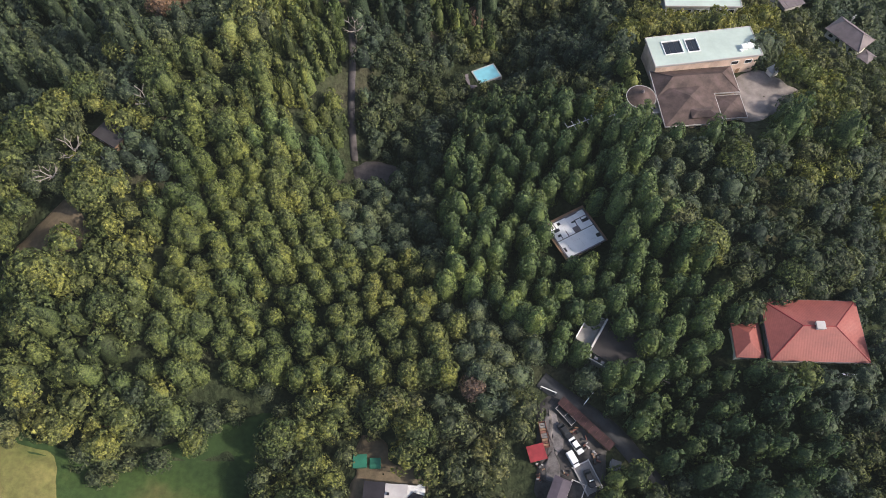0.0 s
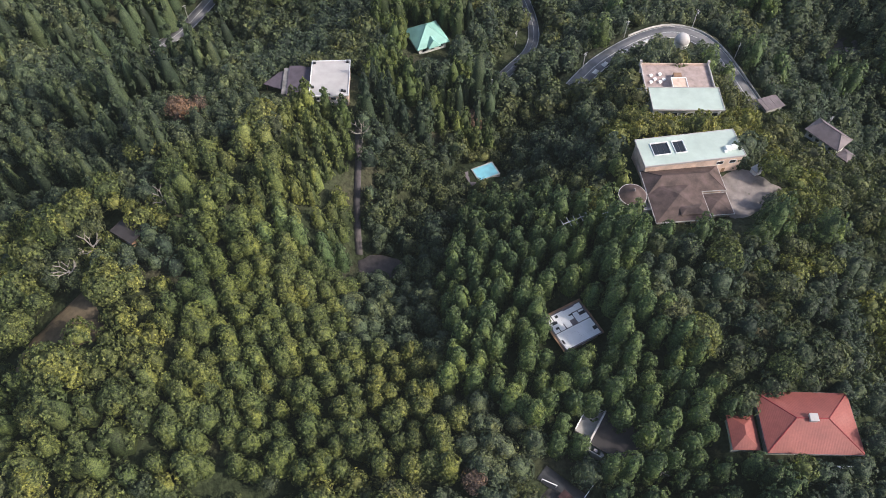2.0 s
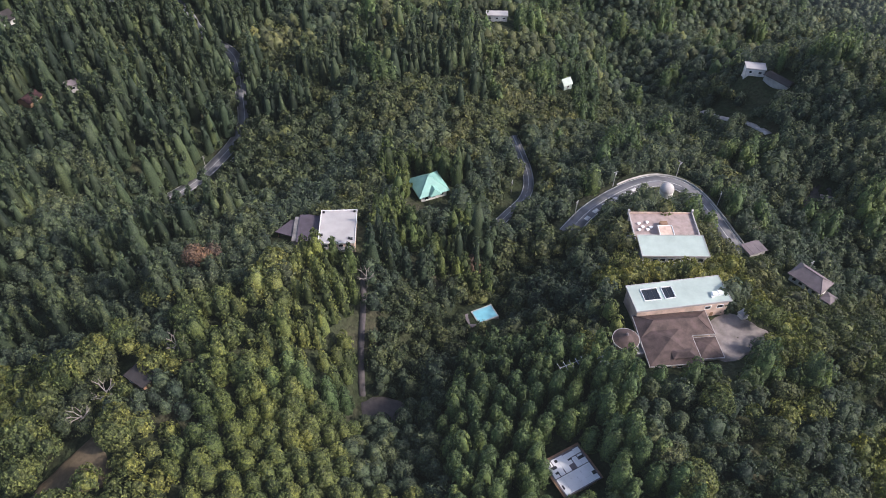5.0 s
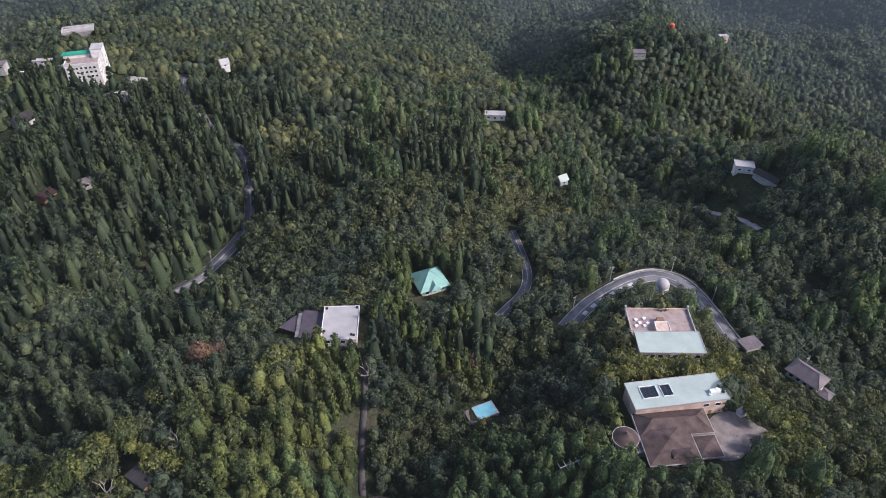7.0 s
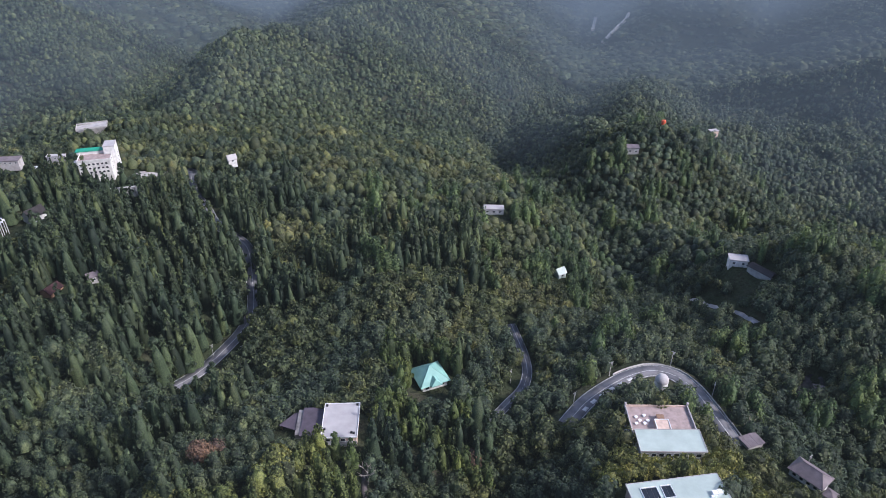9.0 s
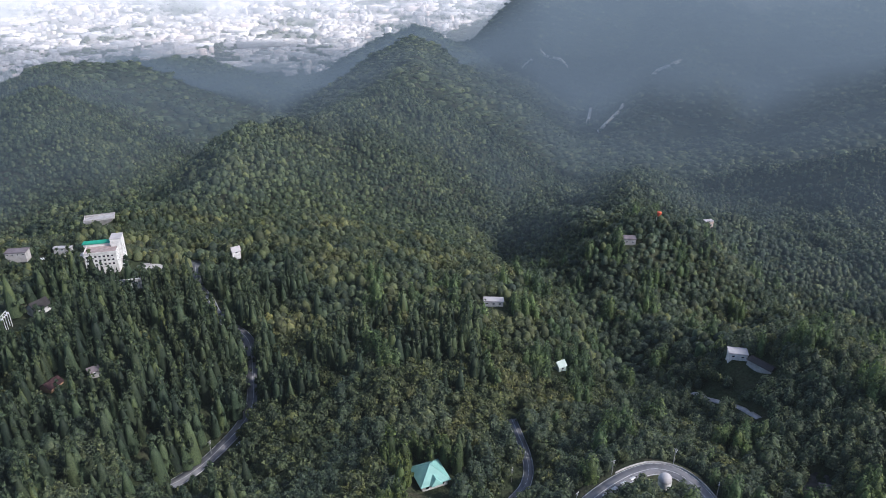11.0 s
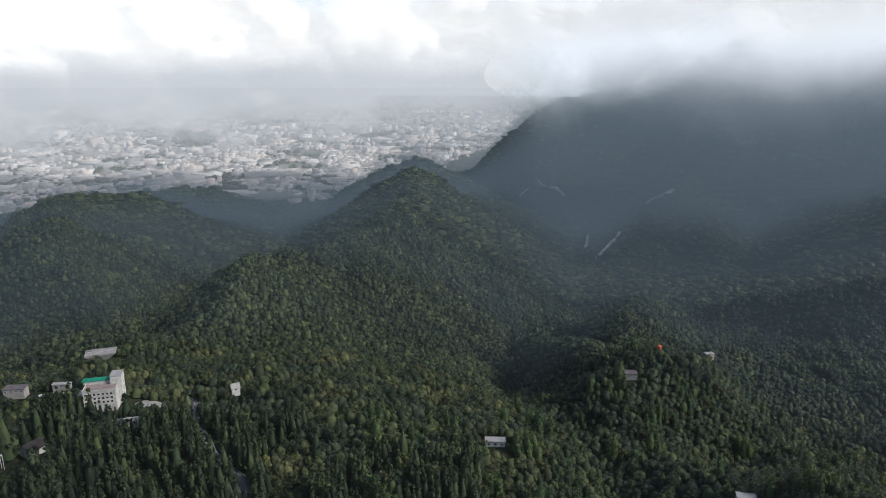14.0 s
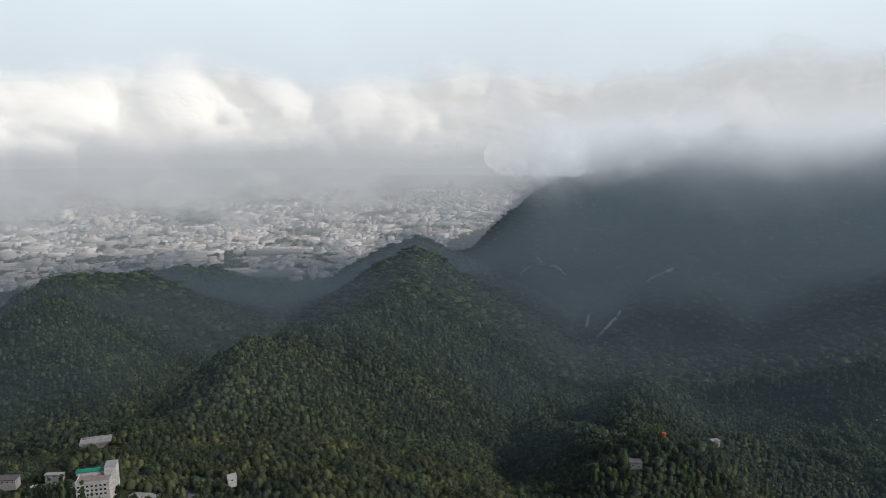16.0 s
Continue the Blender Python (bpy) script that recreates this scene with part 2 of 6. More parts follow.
# ---------------------------------------------------------------- terrain
# Ridge crests: points (x, y, ground height), side slope, rounding.
RIDGES = [
    ([(110, -60, 38), (110, 20, 40), (95, 70, 41), (75, 115, 46), (95, 140, 42), (88, 165, 36), (92, 207, 26),
      (104, 255, 13), (112, 300, 0), (112, 340, -16)], 0.42, 25),
    ([(-60, -80, 36), (-110, 40, 40), (-97, 74, 46), (-95, 110, 48), (-78, 150, 45), (-62, 170, 43), (-45, 205, 32),
      (-30, 235, 18), (-6, 268, 10), (15, 300, 0)], 0.42, 25),
    ([(-40, -80, 34), (0, 30, 36), (10, 75, 38)], 0.35, 40),
    ([(-120, 300, -6), (-71, 318, 4), (-46, 339, 14), (-21, 347, 11), (10, 385, 4), (36, 455, -2), (60, 485, -20)], 0.42, 25),
    ([(-200, 540, 2), (-150, 560, 2), (-105, 500, 6), (-80, 447, 8), (-30, 420, 4), (20, 440, -1), (36, 455, -2)], 0.42, 40),
    ([(-172, 210, 24), (-176, 262, 12), (-205, 322, 20), (-236, 372, 20), (-278, 428, 20)], 0.5, 20),
    ([(-100, 405, 4), (-147, 395, 10), (-185, 440, 8), (-200, 487, 4)], 0.45, 20),
    ([(-190, 230, 4), (-230, 335, 9), (-278, 428, 22), (-262, 490, 8), (-310, 590, -2), (-281, 690, -26), (-262, 790, -22), (-262, 872, -6),
      (-268, 930, -6), (-215, 1010, -18), (-172, 1071, -20), (-110, 1290, -44)], 0.74, 22),
    ([(-262, 490, 6), (-325, 515, 4), (-420, 560, -10)], 0.5, 20),
    ([(-281, 690, -28), (-400, 780, -60), (-480, 832, -82), (-540, 900, -130)], 0.6, 20),
    ([(-110, 1290, -44), (-92, 1500, -64), (-75, 1774, -66), (-85, 2150, -92), (-91, 2562, -110)], 0.62, 30),
    ([(-91, 2562, -110), (-90, 2860, -176), (-112, 3310, -240), (-80, 3540, -345)], 0.55, 40),
    ([(-91, 2562, -110), (-220, 2640, -160), (-324, 2755, -222), (-420, 2900, -330)], 0.55, 30),
    ([(-1300, 760, 10), (-900, 900, -25), (-640, 1060, -52), (-701, 1171, -46), (-760, 1330, -42), (-820, 1470, -38), (-894, 1672, -58), (-850, 2081, -134),
      (-845, 2546, -212), (-700, 2700, -300)], 0.66, 30),
    ([(-820, 1470, -42), (-650, 1620, -140), (-560, 1640, -190)], 0.6, 30),
    ([(-850, 2081, -140), (-740, 2400, -250), (-560, 2620, -330)], 0.6, 30),
    ([(330, 200, 20), (300, 250, 22), (235, 305, 22), (232, 352, 24), (205, 400, -4), (172, 439, -22), (160, 500, -42), (150, 556, -36), (142, 589, -18)], 0.55, 20),
    ([(240, 360, 20), (290, 440, -20), (300, 520, -60)], 0.6, 20),
    ([(150, 556, -36), (176, 600, -16), (213, 642, -17), (245, 740, -58), (270, 930, -118), (325, 1085, -128), (378, 1190, -148), (440, 1330, -250)], 0.75, 20),
    ([(190, 640, -22), (168, 838, -86), (150, 930, -130), (156, 1093, -190)], 0.75, 15),
    ([(225, 655, -22), (300, 730, -60), (320, 764, -66), (372, 772, -82), (430, 805, -146), (500, 860, -190)], 0.75, 15),
    ([(372, 772, -90), (480, 760, -122), (640, 800, -128), (900, 800, -110)], 0.8, 20),
    ([(1300, 1000, -70), (900, 1120, -90), (704, 1235, -150), (609, 1290, -190), (500, 1330, -240)], 0.62, 25),
    ([(-2300, 2600, -365), (-1800, 2883, -380), (-1218, 3174, -388), (-980, 3320, -425)], 0.4, 40),
    ([(133, 3600, -300), (450, 3600, 0), (914, 3500, 115), (1420, 3400, 345), (2300, 3300, 320), (3600, 3100, 300)], 0.52, 70),
    ([(1420, 3400, 345), (1180, 2900, 110), (960, 2600, -90), (778, 2379, -214), (640, 2230, -310), (560, 2050, -350)], 0.55, 40),
    ([(2300, 3300, 320), (1900, 2500, 120), (1500, 2000, -60), (1150, 1750, -200), (900, 1650, -270)], 0.5, 60),
    ([(914, 3500, 115), (760, 3100, -90), (620, 2850, -250), (520, 2600, -350)], 0.5, 40),
]
# Hollows: points (x, y, depth), width.
HOLLOWS = [
    ([(-2, 85, 6), (-12, 118, 14), (-22, 142, 17), (0, 165, 13), (18, 180, 10), (38, 219, 4)], 22),
    ([(88, 325, 2), (120, 390, 9), (120, 470, 12), (118, 530, 12), (116, 620, 10), (105, 743, 8)], 26),
    ([(55, 28, 0), (40, 90, 5), (30, 130, 6)], 22),
    ([(-158, 250, 6), (-143, 272, 8), (-131, 291, 6), (-120, 312, 3)], 15),
    ([(112, 555, 4), (95, 640, 24), (72, 800, 26), (72, 913, 10)], 42),
]


def along(points, x, y):
    """Distance to a polyline and its third value at the nearest place."""
    best, value = np.full(x.shape, 1e9), np.zeros(x.shape)
    for (ax, ay, az), (bx, by, bz) in zip(points, points[1:]):
        dx, dy = bx - ax, by - ay
        s = np.clip(((x - ax) * dx + (y - ay) * dy) / (dx * dx + dy * dy), 0, 1)
        d = np.hypot(x - ax - s * dx, y - ay - s * dy)
        near = d < best
        best, value = np.where(near, d, best), np.where(near, az + s * (bz - az), value)
    return best, value


def waves(x, y, size, seed):
    """Cheap rolling relief, about -1 to 1."""
    r = np.random.RandomState(seed)
    out = np.zeros(np.shape(x))
    for n in range(7):
        a, f, p = r.uniform(0, 6.283), r.uniform(0.6, 1.6) / size, r.uniform(0, 6.283)
        out = out + np.sin((x * np.cos(a) + y * np.sin(a)) * f * 6.283 + p)
    return out / 3.2


def ground_z(x, y):
    x, y = np.asarray(x, float), np.asarray(y, float)
    total = np.exp((np.maximum(-74 - 0.175 * np.maximum(y - 350, 0), -480) + 0 * x) / 6.0)
    for points, slope, soft in RIDGES:
        d, z = along(points, x, y)
        total = total + np.exp((z - slope * (np.sqrt(d * d + soft * soft) - soft)) / 6.0)
    h = 6.0 * np.log(total)
    for points, wide in HOLLOWS:
        d, deep = along(points, x, y)
        h = h - deep * np.exp(-(d / wide) ** 2)
    far = np.clip((y - 300) / 500, 0, 1)
    return h + far * (4.0 * waves(x, y, 130, 3) + 7.0 * np.clip((y - 600) / 200, 0, 1) * (np.abs(waves(x, y, 110, 6)) - 0.4) + 6 * waves(x, y, 330, 4) * np.clip((y - 600) / 600, 0, 1))


# Level places for houses and yards: (x, y, radius, height).
PADS = [
    (95.5, 69, 17, 42.5), (79, 67, 5, 42.3), (84, 160, 24, 37), (108, 153, 12, 37.0), (92, 207, 18, 27), (-43, 210, 13, 31), (-60, 212, 8, 31),
    (-6, 262, 11, 10), (40, 103, 10, 33), (151, 197, 10, 15.5), (138, 218, 6, 12), (47, 67, 9, 35), (33, 42, 17, 35), (-12, 32, 13, 36),
    (-22, 138, 10, 14), (15, 181, 8, 14.5), (-262, 487, 16, 11), (-317, 597, 10, 2), (-230, 497, 12, 7), (34, 454, 8, 0),
    (77, 386, 6, -11), (176, 603, 8, -21), (188, 368, 10, 8), (188, 270, 12, -4), (-276, 416, 12, 12), (-173, 527, 6, 7),
]
# Roads: centre line and width.
ROADS = [
    ([(40, 326), (42.5, 312), (45, 296), (45, 282), (41, 268), (33, 255), (25, 243), (17.5, 231)], 5.6),
    ([(57, 231), (67, 244), (75, 252), (86, 261), (97, 268), (108, 271.5), (118, 268), (124, 258), (127, 243),
      (129, 228), (131, 217)], 8.5),
    ([(-165, 245), (-152, 260), (-143, 272), (-131, 291), (-122, 310), (-117, 324), (-115, 340), (-119, 360), (-128, 390), (-146, 408), (-160, 425), (-170, 444),
      (-184, 467), (-197, 496), (-205, 515), (-225, 500), (-240, 496)], 8.0),
    ([(180, 318), (172, 340), (165, 353), (160, 365)], 4.5),
    ([(27, 60), (36, 53), (44, 47), (50, 40), (56, 32), (60, 10)], 4.5),
    ([(-31, 190), (-30, 172), (-30, 156), (-29, 142)], 2.4),
]


def base_z(x, y):
    h = ground_z(x, y)
    for px, py, r, z in PADS:
        w = np.clip(1.6 - np.hypot(x - px, y - py) / r, 0, 1)
        h = h + (w * w * (3 - 2 * w)) * (z - h)
    return h


def smooth_line(points, step=3.0):
    """A Catmull-Rom line through points at even steps."""
    p = np.array([points[0]] + list(points) + [points[-1]], float)
    out = []
    for a, b, c, d in zip(p, p[1:], p[2:], p[3:]):
        n = max(2, int(np.hypot(*(c - b)) / step))
        for s in np.arange(n) / n:
            out.append(0.5 * ((2 * b) + (c - a) * s + (2 * a - 5 * b + 4 * c - d) * s * s + (3 * b - a - 3 * c + d) * s ** 3))
    out.append(p[-1])
    return np.array(out)


LINES, MARGIN = [], [3.4, 5.3, 0.6, 4.2, 1.3, -0.2]
for points, wide in ROADS:
    xy = smooth_line(points)
    z = base_z(xy[:, 0], xy[:, 1])
    for _ in range(12):
        z[1:-1] = (z[:-2] + 2 * z[1:-1] + z[2:]) / 4
    LINES.append((np.c_[xy, z], wide))


def full_z(x, y):
    """Ground with level places, road beds and the plain behind the hills, tilted up to fit the camera's view."""
    x, y = np.asarray(x, float), np.asarray(y, float)
    h = base_z(x, y)
    for line, wide in LINES:
        lo, hi = line.min(0) - 15, line.max(0) + 15
        m = (x > lo[0]) & (x < hi[0]) & (y > lo[1]) & (y < hi[1])
        if m.any():
            d, z = along([tuple(p) for p in line], x[m], y[m])
            w = np.clip(1 - (d - wide * 0.75) / 6, 0, 1)
            h[m] = h[m] + w * w * (3 - 2 * w) * (z - 0.1 - h[m])
    far = np.hypot(x, y)
    q = np.clip((far - 3650) / 1250, 0, 0.97)
    plain_z = 285 - far * 0.2057 * (1 - 0.72 * q)
    return np.where((far > 3650) & (y > 1500), np.maximum(h, plain_z), h)


# ---------------------------------------------------------------- ground
def make_ground():
    ys = [-420.0]
    while ys[-1] < 4930:
        y = ys[-1]
        ys.append(y + (2.6 if 20 < y < 330 else 2.6 + 0.015 * max(20 - y, y - 330, 0)))
    ys = np.array(ys)
    s = np.linspace(-1, 1, 251)
    wide = 850 + 0.7 * np.maximum(ys, 0)
    x = wide[:, None] * (0.36 * s + 0.64 * s ** 3)[None]
    y = np.repeat(ys[:, None], len(s), 1)
    z = full_z(x.ravel(), y.ravel())
    n, m = len(ys), len(s)
    i = np.arange(n * m).reshape(n, m)
    quads = np.stack([i[:-1, :-1], i[:-1, 1:], i[1:, 1:], i[1:, :-1]], -1).reshape(-1, 4)
    me = sheet("ground", np.c_[x.ravel(), y.ravel(), z], quads, FLOOR_MAT)
    for poly in me.polygons:
        poly.use_smooth = True
    return tagged(new("ground", me), "wooded hill ground of dark leaf litter and undergrowth", "ground", kind="structure")


make_ground()


def patch(name, label, outline, mat, lift=0.55, category="clearing", step=2.5):
    """A clearing that lies on the ground, with a ragged edge."""
    pts = np.array(outline, float)
    cx, cy = pts.mean(0)
    ring = smooth_line(list(map(tuple, pts)) + [tuple(pts[0])], step)[:-1]
    rng = np.random.RandomState(len(label))
    ring = ring + rng.uniform(-0.6, 0.6, ring.shape)
    rows, k = [], 10
    for f in np.linspace(0.02, 1, k):
        p = (cx, cy) + (ring - (cx, cy)) * f
        rows.append(np.c_[p, full_z(p[:, 0], p[:, 1]) + (lift if f < 0.99 else -0.3)])
    v = np.concatenate(rows)
    n = len(ring)
    i = np.arange(k * n).reshape(k, n)
    j = np.roll(i, -1, 1)
    quads = np.stack([i[:-1], j[:-1], j[1:], i[1:]], -1).reshape(-1, 4)
    return tagged(new(name, sheet(name, v, quads, mat)), label, category, kind="structure")


CLEAR = []  # outlines kept free of trees


def clearing(name, label, outline, mat, **more):
    CLEAR.append(outline)
    return patch(name, label, outline, mat, **more)


clearing("meadow", "mown green meadow with a dry yellow corner", [(-135, 30), (-135, 46), (-112, 48), (-98, 42), (-84, 34), (-70, 35), (-61, 43), (-54, 49), (-42, 52), (-41, 42), (-48, 30), (-60, 18), (-120, 18)], GRASS)
patch("dry_meadow", "dry yellow grass in the corner of the meadow", [(-133, 36), (-131, 45), (-112, 46.5), (-102, 43), (-95, 41), (-91, 34), (-93, 24), (-120, 20)], STRAW, 0.75)
clearing("field", "small sloping field of dry brown grass", [(-104, 109), (-98, 104), (-93, 94), (-101, 91), (-110, 83), (-117, 80), (-118, 90), (-111, 101)], DRY_GRASS)
clearing("clearing_1", "bare grey clearing among trees", [(-30, 141), (-23, 144), (-13, 140), (-12, 134), (-20, 129), (-28, 132)], BARE)
clearing("yard", "gravel yard with rubbish and parked cars", [(25.5, 54), (29, 57), (33, 54), (38, 49), (43, 43), (42, 37), (41, 31), (38, 24), (26, 24), (23.5, 34), (24.5, 40), (24.5, 47)], GRAVEL)
patch("drive", "pale worn drive through the gravel yard", [(28.2, 53.5), (30.4, 51.6), (31, 47), (31.6, 42.6), (30, 39.5), (30.2, 36), (29.5, 33.4), (26.6, 33.2), (26.3, 37.5), (27.8, 42.3), (27.2, 48.4)], DRIVE, 0.62, step=1.2)
clearing("yard_back", "bare brown earth yard behind a house", [(-22, 41), (-20, 46), (-14, 45), (-12.5, 40), (-8, 38), (-3.5, 37), (-2, 31), (-2.6, 24), (-21, 24), (-22.4, 31), (-21, 36)], DRY_GRASS)
clearing("patio", "pale paved court with moss at its edges", [(94, 160), (104, 164), (113, 158), (118, 152), (108, 146), (97, 141), (94, 146)], PAVING)
clearing("court_1", "paved court beside a stone hut", [(180, 262), (186, 276), (196, 280), (200, 270), (192, 262)], GRAVEL)
clearing("parking_1", "concrete parking deck below a white building", [(-246, 500), (-238, 506), (-214, 500), (-216, 490), (-236, 488)], CONCRETE)


def ribbon(line, a, b, lift, thick=0.5):
    """A strip between two offsets from a centre line."""
    d = np.gradient(line[:, :2], axis=0)
    d /= np.linalg.norm(d, axis=1)[:, None]
    side = np.c_[d[:, 1], -d[:, 0]]
    n = len(line)
    rows = []
    for off, down in ((a, thick), (a, 0), (b, 0), (b, thick)):
        rows.append(np.c_[line[:, :2] + side * off, line[:, 2] + lift - down])
    v = np.concatenate(rows)
    i = np.arange(4 * n).reshape(4, n)
    quads = np.stack([i[:-1, :-1], i[:-1, 1:], i[1:, 1:], i[1:, :-1]], -1).reshape(-1, 4)
    return v, quads


for n, (line, wide) in enumerate(LINES):
    # Sixth path: bare earth kept dark, standing in for a shadowed gap between trees.
    mat = CONCRETE if n == 3 else BARE if n == 5 else SHADED_ASPHALT if n == 4 else ASPHALT
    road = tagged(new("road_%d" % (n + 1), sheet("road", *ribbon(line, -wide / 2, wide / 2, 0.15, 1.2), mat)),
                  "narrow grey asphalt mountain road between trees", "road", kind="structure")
    if n in (0, 1, 2):
        for off in (-wide / 2 + 0.35, 0.0, wide / 2 - 0.35):
            ob = new("lane_line", sheet("lane_line", *ribbon(line, off - 0.12, off + 0.12, 0.157, 0.004), PAINT_LINE))
            ob.parent = road
    if n == 1:
        for k in range(6):
            at = 4 + 2 * k
            bar = new("road_mark", sheet("road_mark", *ribbon(line[at:at + 2], 1.2, 3.2, 0.158, 0.004), PAINT_LINE))
            bar.parent = road
        ob = new("guard_rail", sheet("guard_rail", *ribbon(line[len(line) // 3:], -wide / 2 - 0.6, -wide / 2 - 0.35, 0.95, 1.2), CONCRETE))
        tagged(ob, "pale concrete guard wall along the outer bend", "guard rail", kind="structure")


# ---------------------------------------------------------------- trees
def lumps(r, n):
    """Directions and weights that make a crown uneven."""
    d = r.normal(size=(n, 3))
    return d / np.linalg.norm(d, axis=1)[:, None]


def crown_shape(kind, seed, leaves, leaf, core=1):
    """Triangles of one crown about 1 m in half width, foot at z = 0: a leafy shell of many small
    clumps over a rough inner body. Returns verts and tris."""
    r = np.random.RandomState(seed)
    top = {"dome": 2.5, "cone": 3.1, "bushy": 1.35, "spire": 4.6, "column": 3.7, "low": 1.5}[kind]
    tall = kind != "bushy"
    bumps = lumps(r, 12 if tall else 6)

    def radius(d):
        s = (d @ bumps.T).max(1)
        return 0.74 + 0.3 * np.clip((s - 0.55) / 0.45, 0, 1) ** 0.8

    def surface(d, scale):
        k = radius(d) * scale
        p = d * k[:, None]
        if tall:
            h = np.clip((d[:, 2] + 0.35) / 1.35, 0, 1)
            power, blunt = {"dome": (2.0, 0.55), "column": (2.6, 0.6), "cone": (1.3, 0.6), "spire": (1.25, 0.85), "low": (2.0, 0.5)}[kind]
            w = np.clip(1 - h ** power, 0, 1) ** blunt * 1.05
            a = np.arctan2(d[:, 1], d[:, 0])
            w = w * (0.86 + 0.2 * (radius(d) - 0.74) / 0.3) * scale
            return np.c_[np.cos(a) * w, np.sin(a) * w, h * top * (0.5 + 0.5 * scale)]
        return np.c_[p[:, :2], (p[:, 2] * 0.5 + 0.42) * top]

    # inner body
    bm = bmesh.new()
    bmesh.ops.create_icosphere(bm, subdivisions=core, radius=1)
    cv = np.array([v.co for v in bm.verts])
    ct = np.array([[v.index for v in f.verts] for f in bm.faces])
    bm.free()
    ct = ct[(cv[ct].mean(1)[:, 2] > -0.42)]
    cv = surface(cv / np.linalg.norm(cv, axis=1)[:, None], 0.83 if tall else 0.8)
    # leaf clumps, more of them above
    d = r.normal(size=(leaves, 3))
    d[:, 2] = np.abs(d[:, 2]) * 1.05 - 0.35
    if tall:
        d[:, 2] = r.uniform(-0.3, 1.0, leaves)
        a = r.uniform(0, 6.2832, leaves)
        q = np.sqrt(np.clip(1 - np.clip(d[:, 2], -1, 1) ** 2, 0.02, 1))
        d[:, 0], d[:, 1] = np.cos(a) * q, np.sin(a) * q
    d /= np.linalg.norm(d, axis=1)[:, None]
    p = surface(d, 1.0)
    out = d + 0.55 * r.normal(size=(leaves, 3)) + (0, 0, 0.35)
    if leaves > 150:
        # leaves sit in puffy clumps
        own = r.randint(0, leaves // 10, leaves)
        puff = r.normal(size=(leaves, 3)) + d[own] * 0.9 + (0, 0, 0.3)
        puff /= np.linalg.norm(puff, axis=1)[:, None]
        p = p[own] * (0.96 if tall else 0.93) + puff * ((0.19 if tall else 0.26) * r.uniform(0.75, 1.25, leaves // 10)[own])[:, None]
        out = puff * 0.7 + 0.5 * d[own] + 0.42 * r.normal(size=(leaves, 3))
    else:
        p = p * r.uniform(0.93, 1.05, (leaves, 1))
    out /= np.linalg.norm(out, axis=1)[:, None]
    t1 = np.cross(out, r.normal(size=(leaves, 3)))
    t1 /= np.linalg.norm(t1, axis=1)[:, None]
    t2 = np.cross(out, t1)
    size = leaf * r.uniform(0.6, 1.3, (leaves, 1))
    tri = [p + size * (math.cos(a) * t1 + math.sin(a) * t2) for a in (0.3, 2.4, 4.5)]
    lv = np.stack(tri, 1).reshape(-1, 3)
    lt = np.arange(3 * leaves).reshape(-1, 3) + len(cv)
    return np.concatenate([cv, lv]), np.concatenate([ct, lt])


def scatter(name, label, category, mat, shapes, spots):
    """ONE object of many trees. spots: x, y, z, half width, height factor, turn."""
    if not len(spots):
        return
    r = np.random.RandomState(len(spots))
    pick = r.randint(0, len(shapes), len(spots))
    vs, ts, base = [], [], 0
    for k, (v, t) in enumerate(shapes):
        s = spots[pick == k]
        if not len(s):
            continue
        c, n = np.cos(s[:, 5])[:, None], np.sin(s[:, 5])[:, None]
        x = (v[None, :, 0] * c - v[None, :, 1] * n) * s[:, 3:4] + s[:, 0:1]
        y = (v[None, :, 0] * n + v[None, :, 1] * c) * s[:, 3:4] + s[:, 1:2]
        z = v[None, :, 2] * s[:, 3:4] * s[:, 4:5] + s[:, 2:3]
        vs.append(np.stack([x, y, z], -1).reshape(-1, 3))
        ts.append((t[None] + (np.arange(len(s)) * len(v))[:, None, None] + base).reshape(-1, 3))
        base += len(v) * len(s)
    return tagged(new(name, sheet(name, np.concatenate(vs), np.concatenate(ts), mat)), label, category, kind="stuff")


def inside(outline, x, y):
    p = np.array(outline, float)
    hit = np.zeros(len(x), bool)
    for (ax, ay), (bx, by) in zip(p, np.roll(p, -1, 0)):
        c = ((ay > y) != (by > y)) & (x < (bx - ax) * (y - ay) / (by - ay + 1e-12) + ax)
        hit ^= c
    return hit


# Plots at the buildings kept free of trees, sized to fit the camera's view: centre, half sizes.
OPEN_PLOTS = [(95.5, 69, 12.6, 9), (79, 67, 3.5, 3.5), (83, 155, 18, 22), (62, 148, 6, 7), (92, 207, 14, 15), (-49, 207, 18, 13), (-6, 255, 11, 16),
         (40, 102, 8, 8), (151, 196, 12, 9), (138, 218, 7, 6), (45.5, 66, 6, 5.5), (16, 181, 8, 6), (-259, 482, 20, 24), (-317, 596, 16, 14), (-330, 520, 26, 12), (-243, 458, 22, 7),
         (36, 443, 10, 13), (77, 381, 5, 8), (176, 600, 8, 8), (186, 368, 8, 7), (192, 355, 13, 14), (-268, 402, 17, 22), (-173, 526, 3.5, 3), (105.5, 251, 6, 6),
         (-95, 128, 3.5, 3), (23.4, 38.6, 4, 5.5), (26, 45.4, 2.5, 3.5), (41, 45, 3, 3), (-216, 316, 9, 14), (-198, 328, 7, 11), (215, 643, 4, 5)]


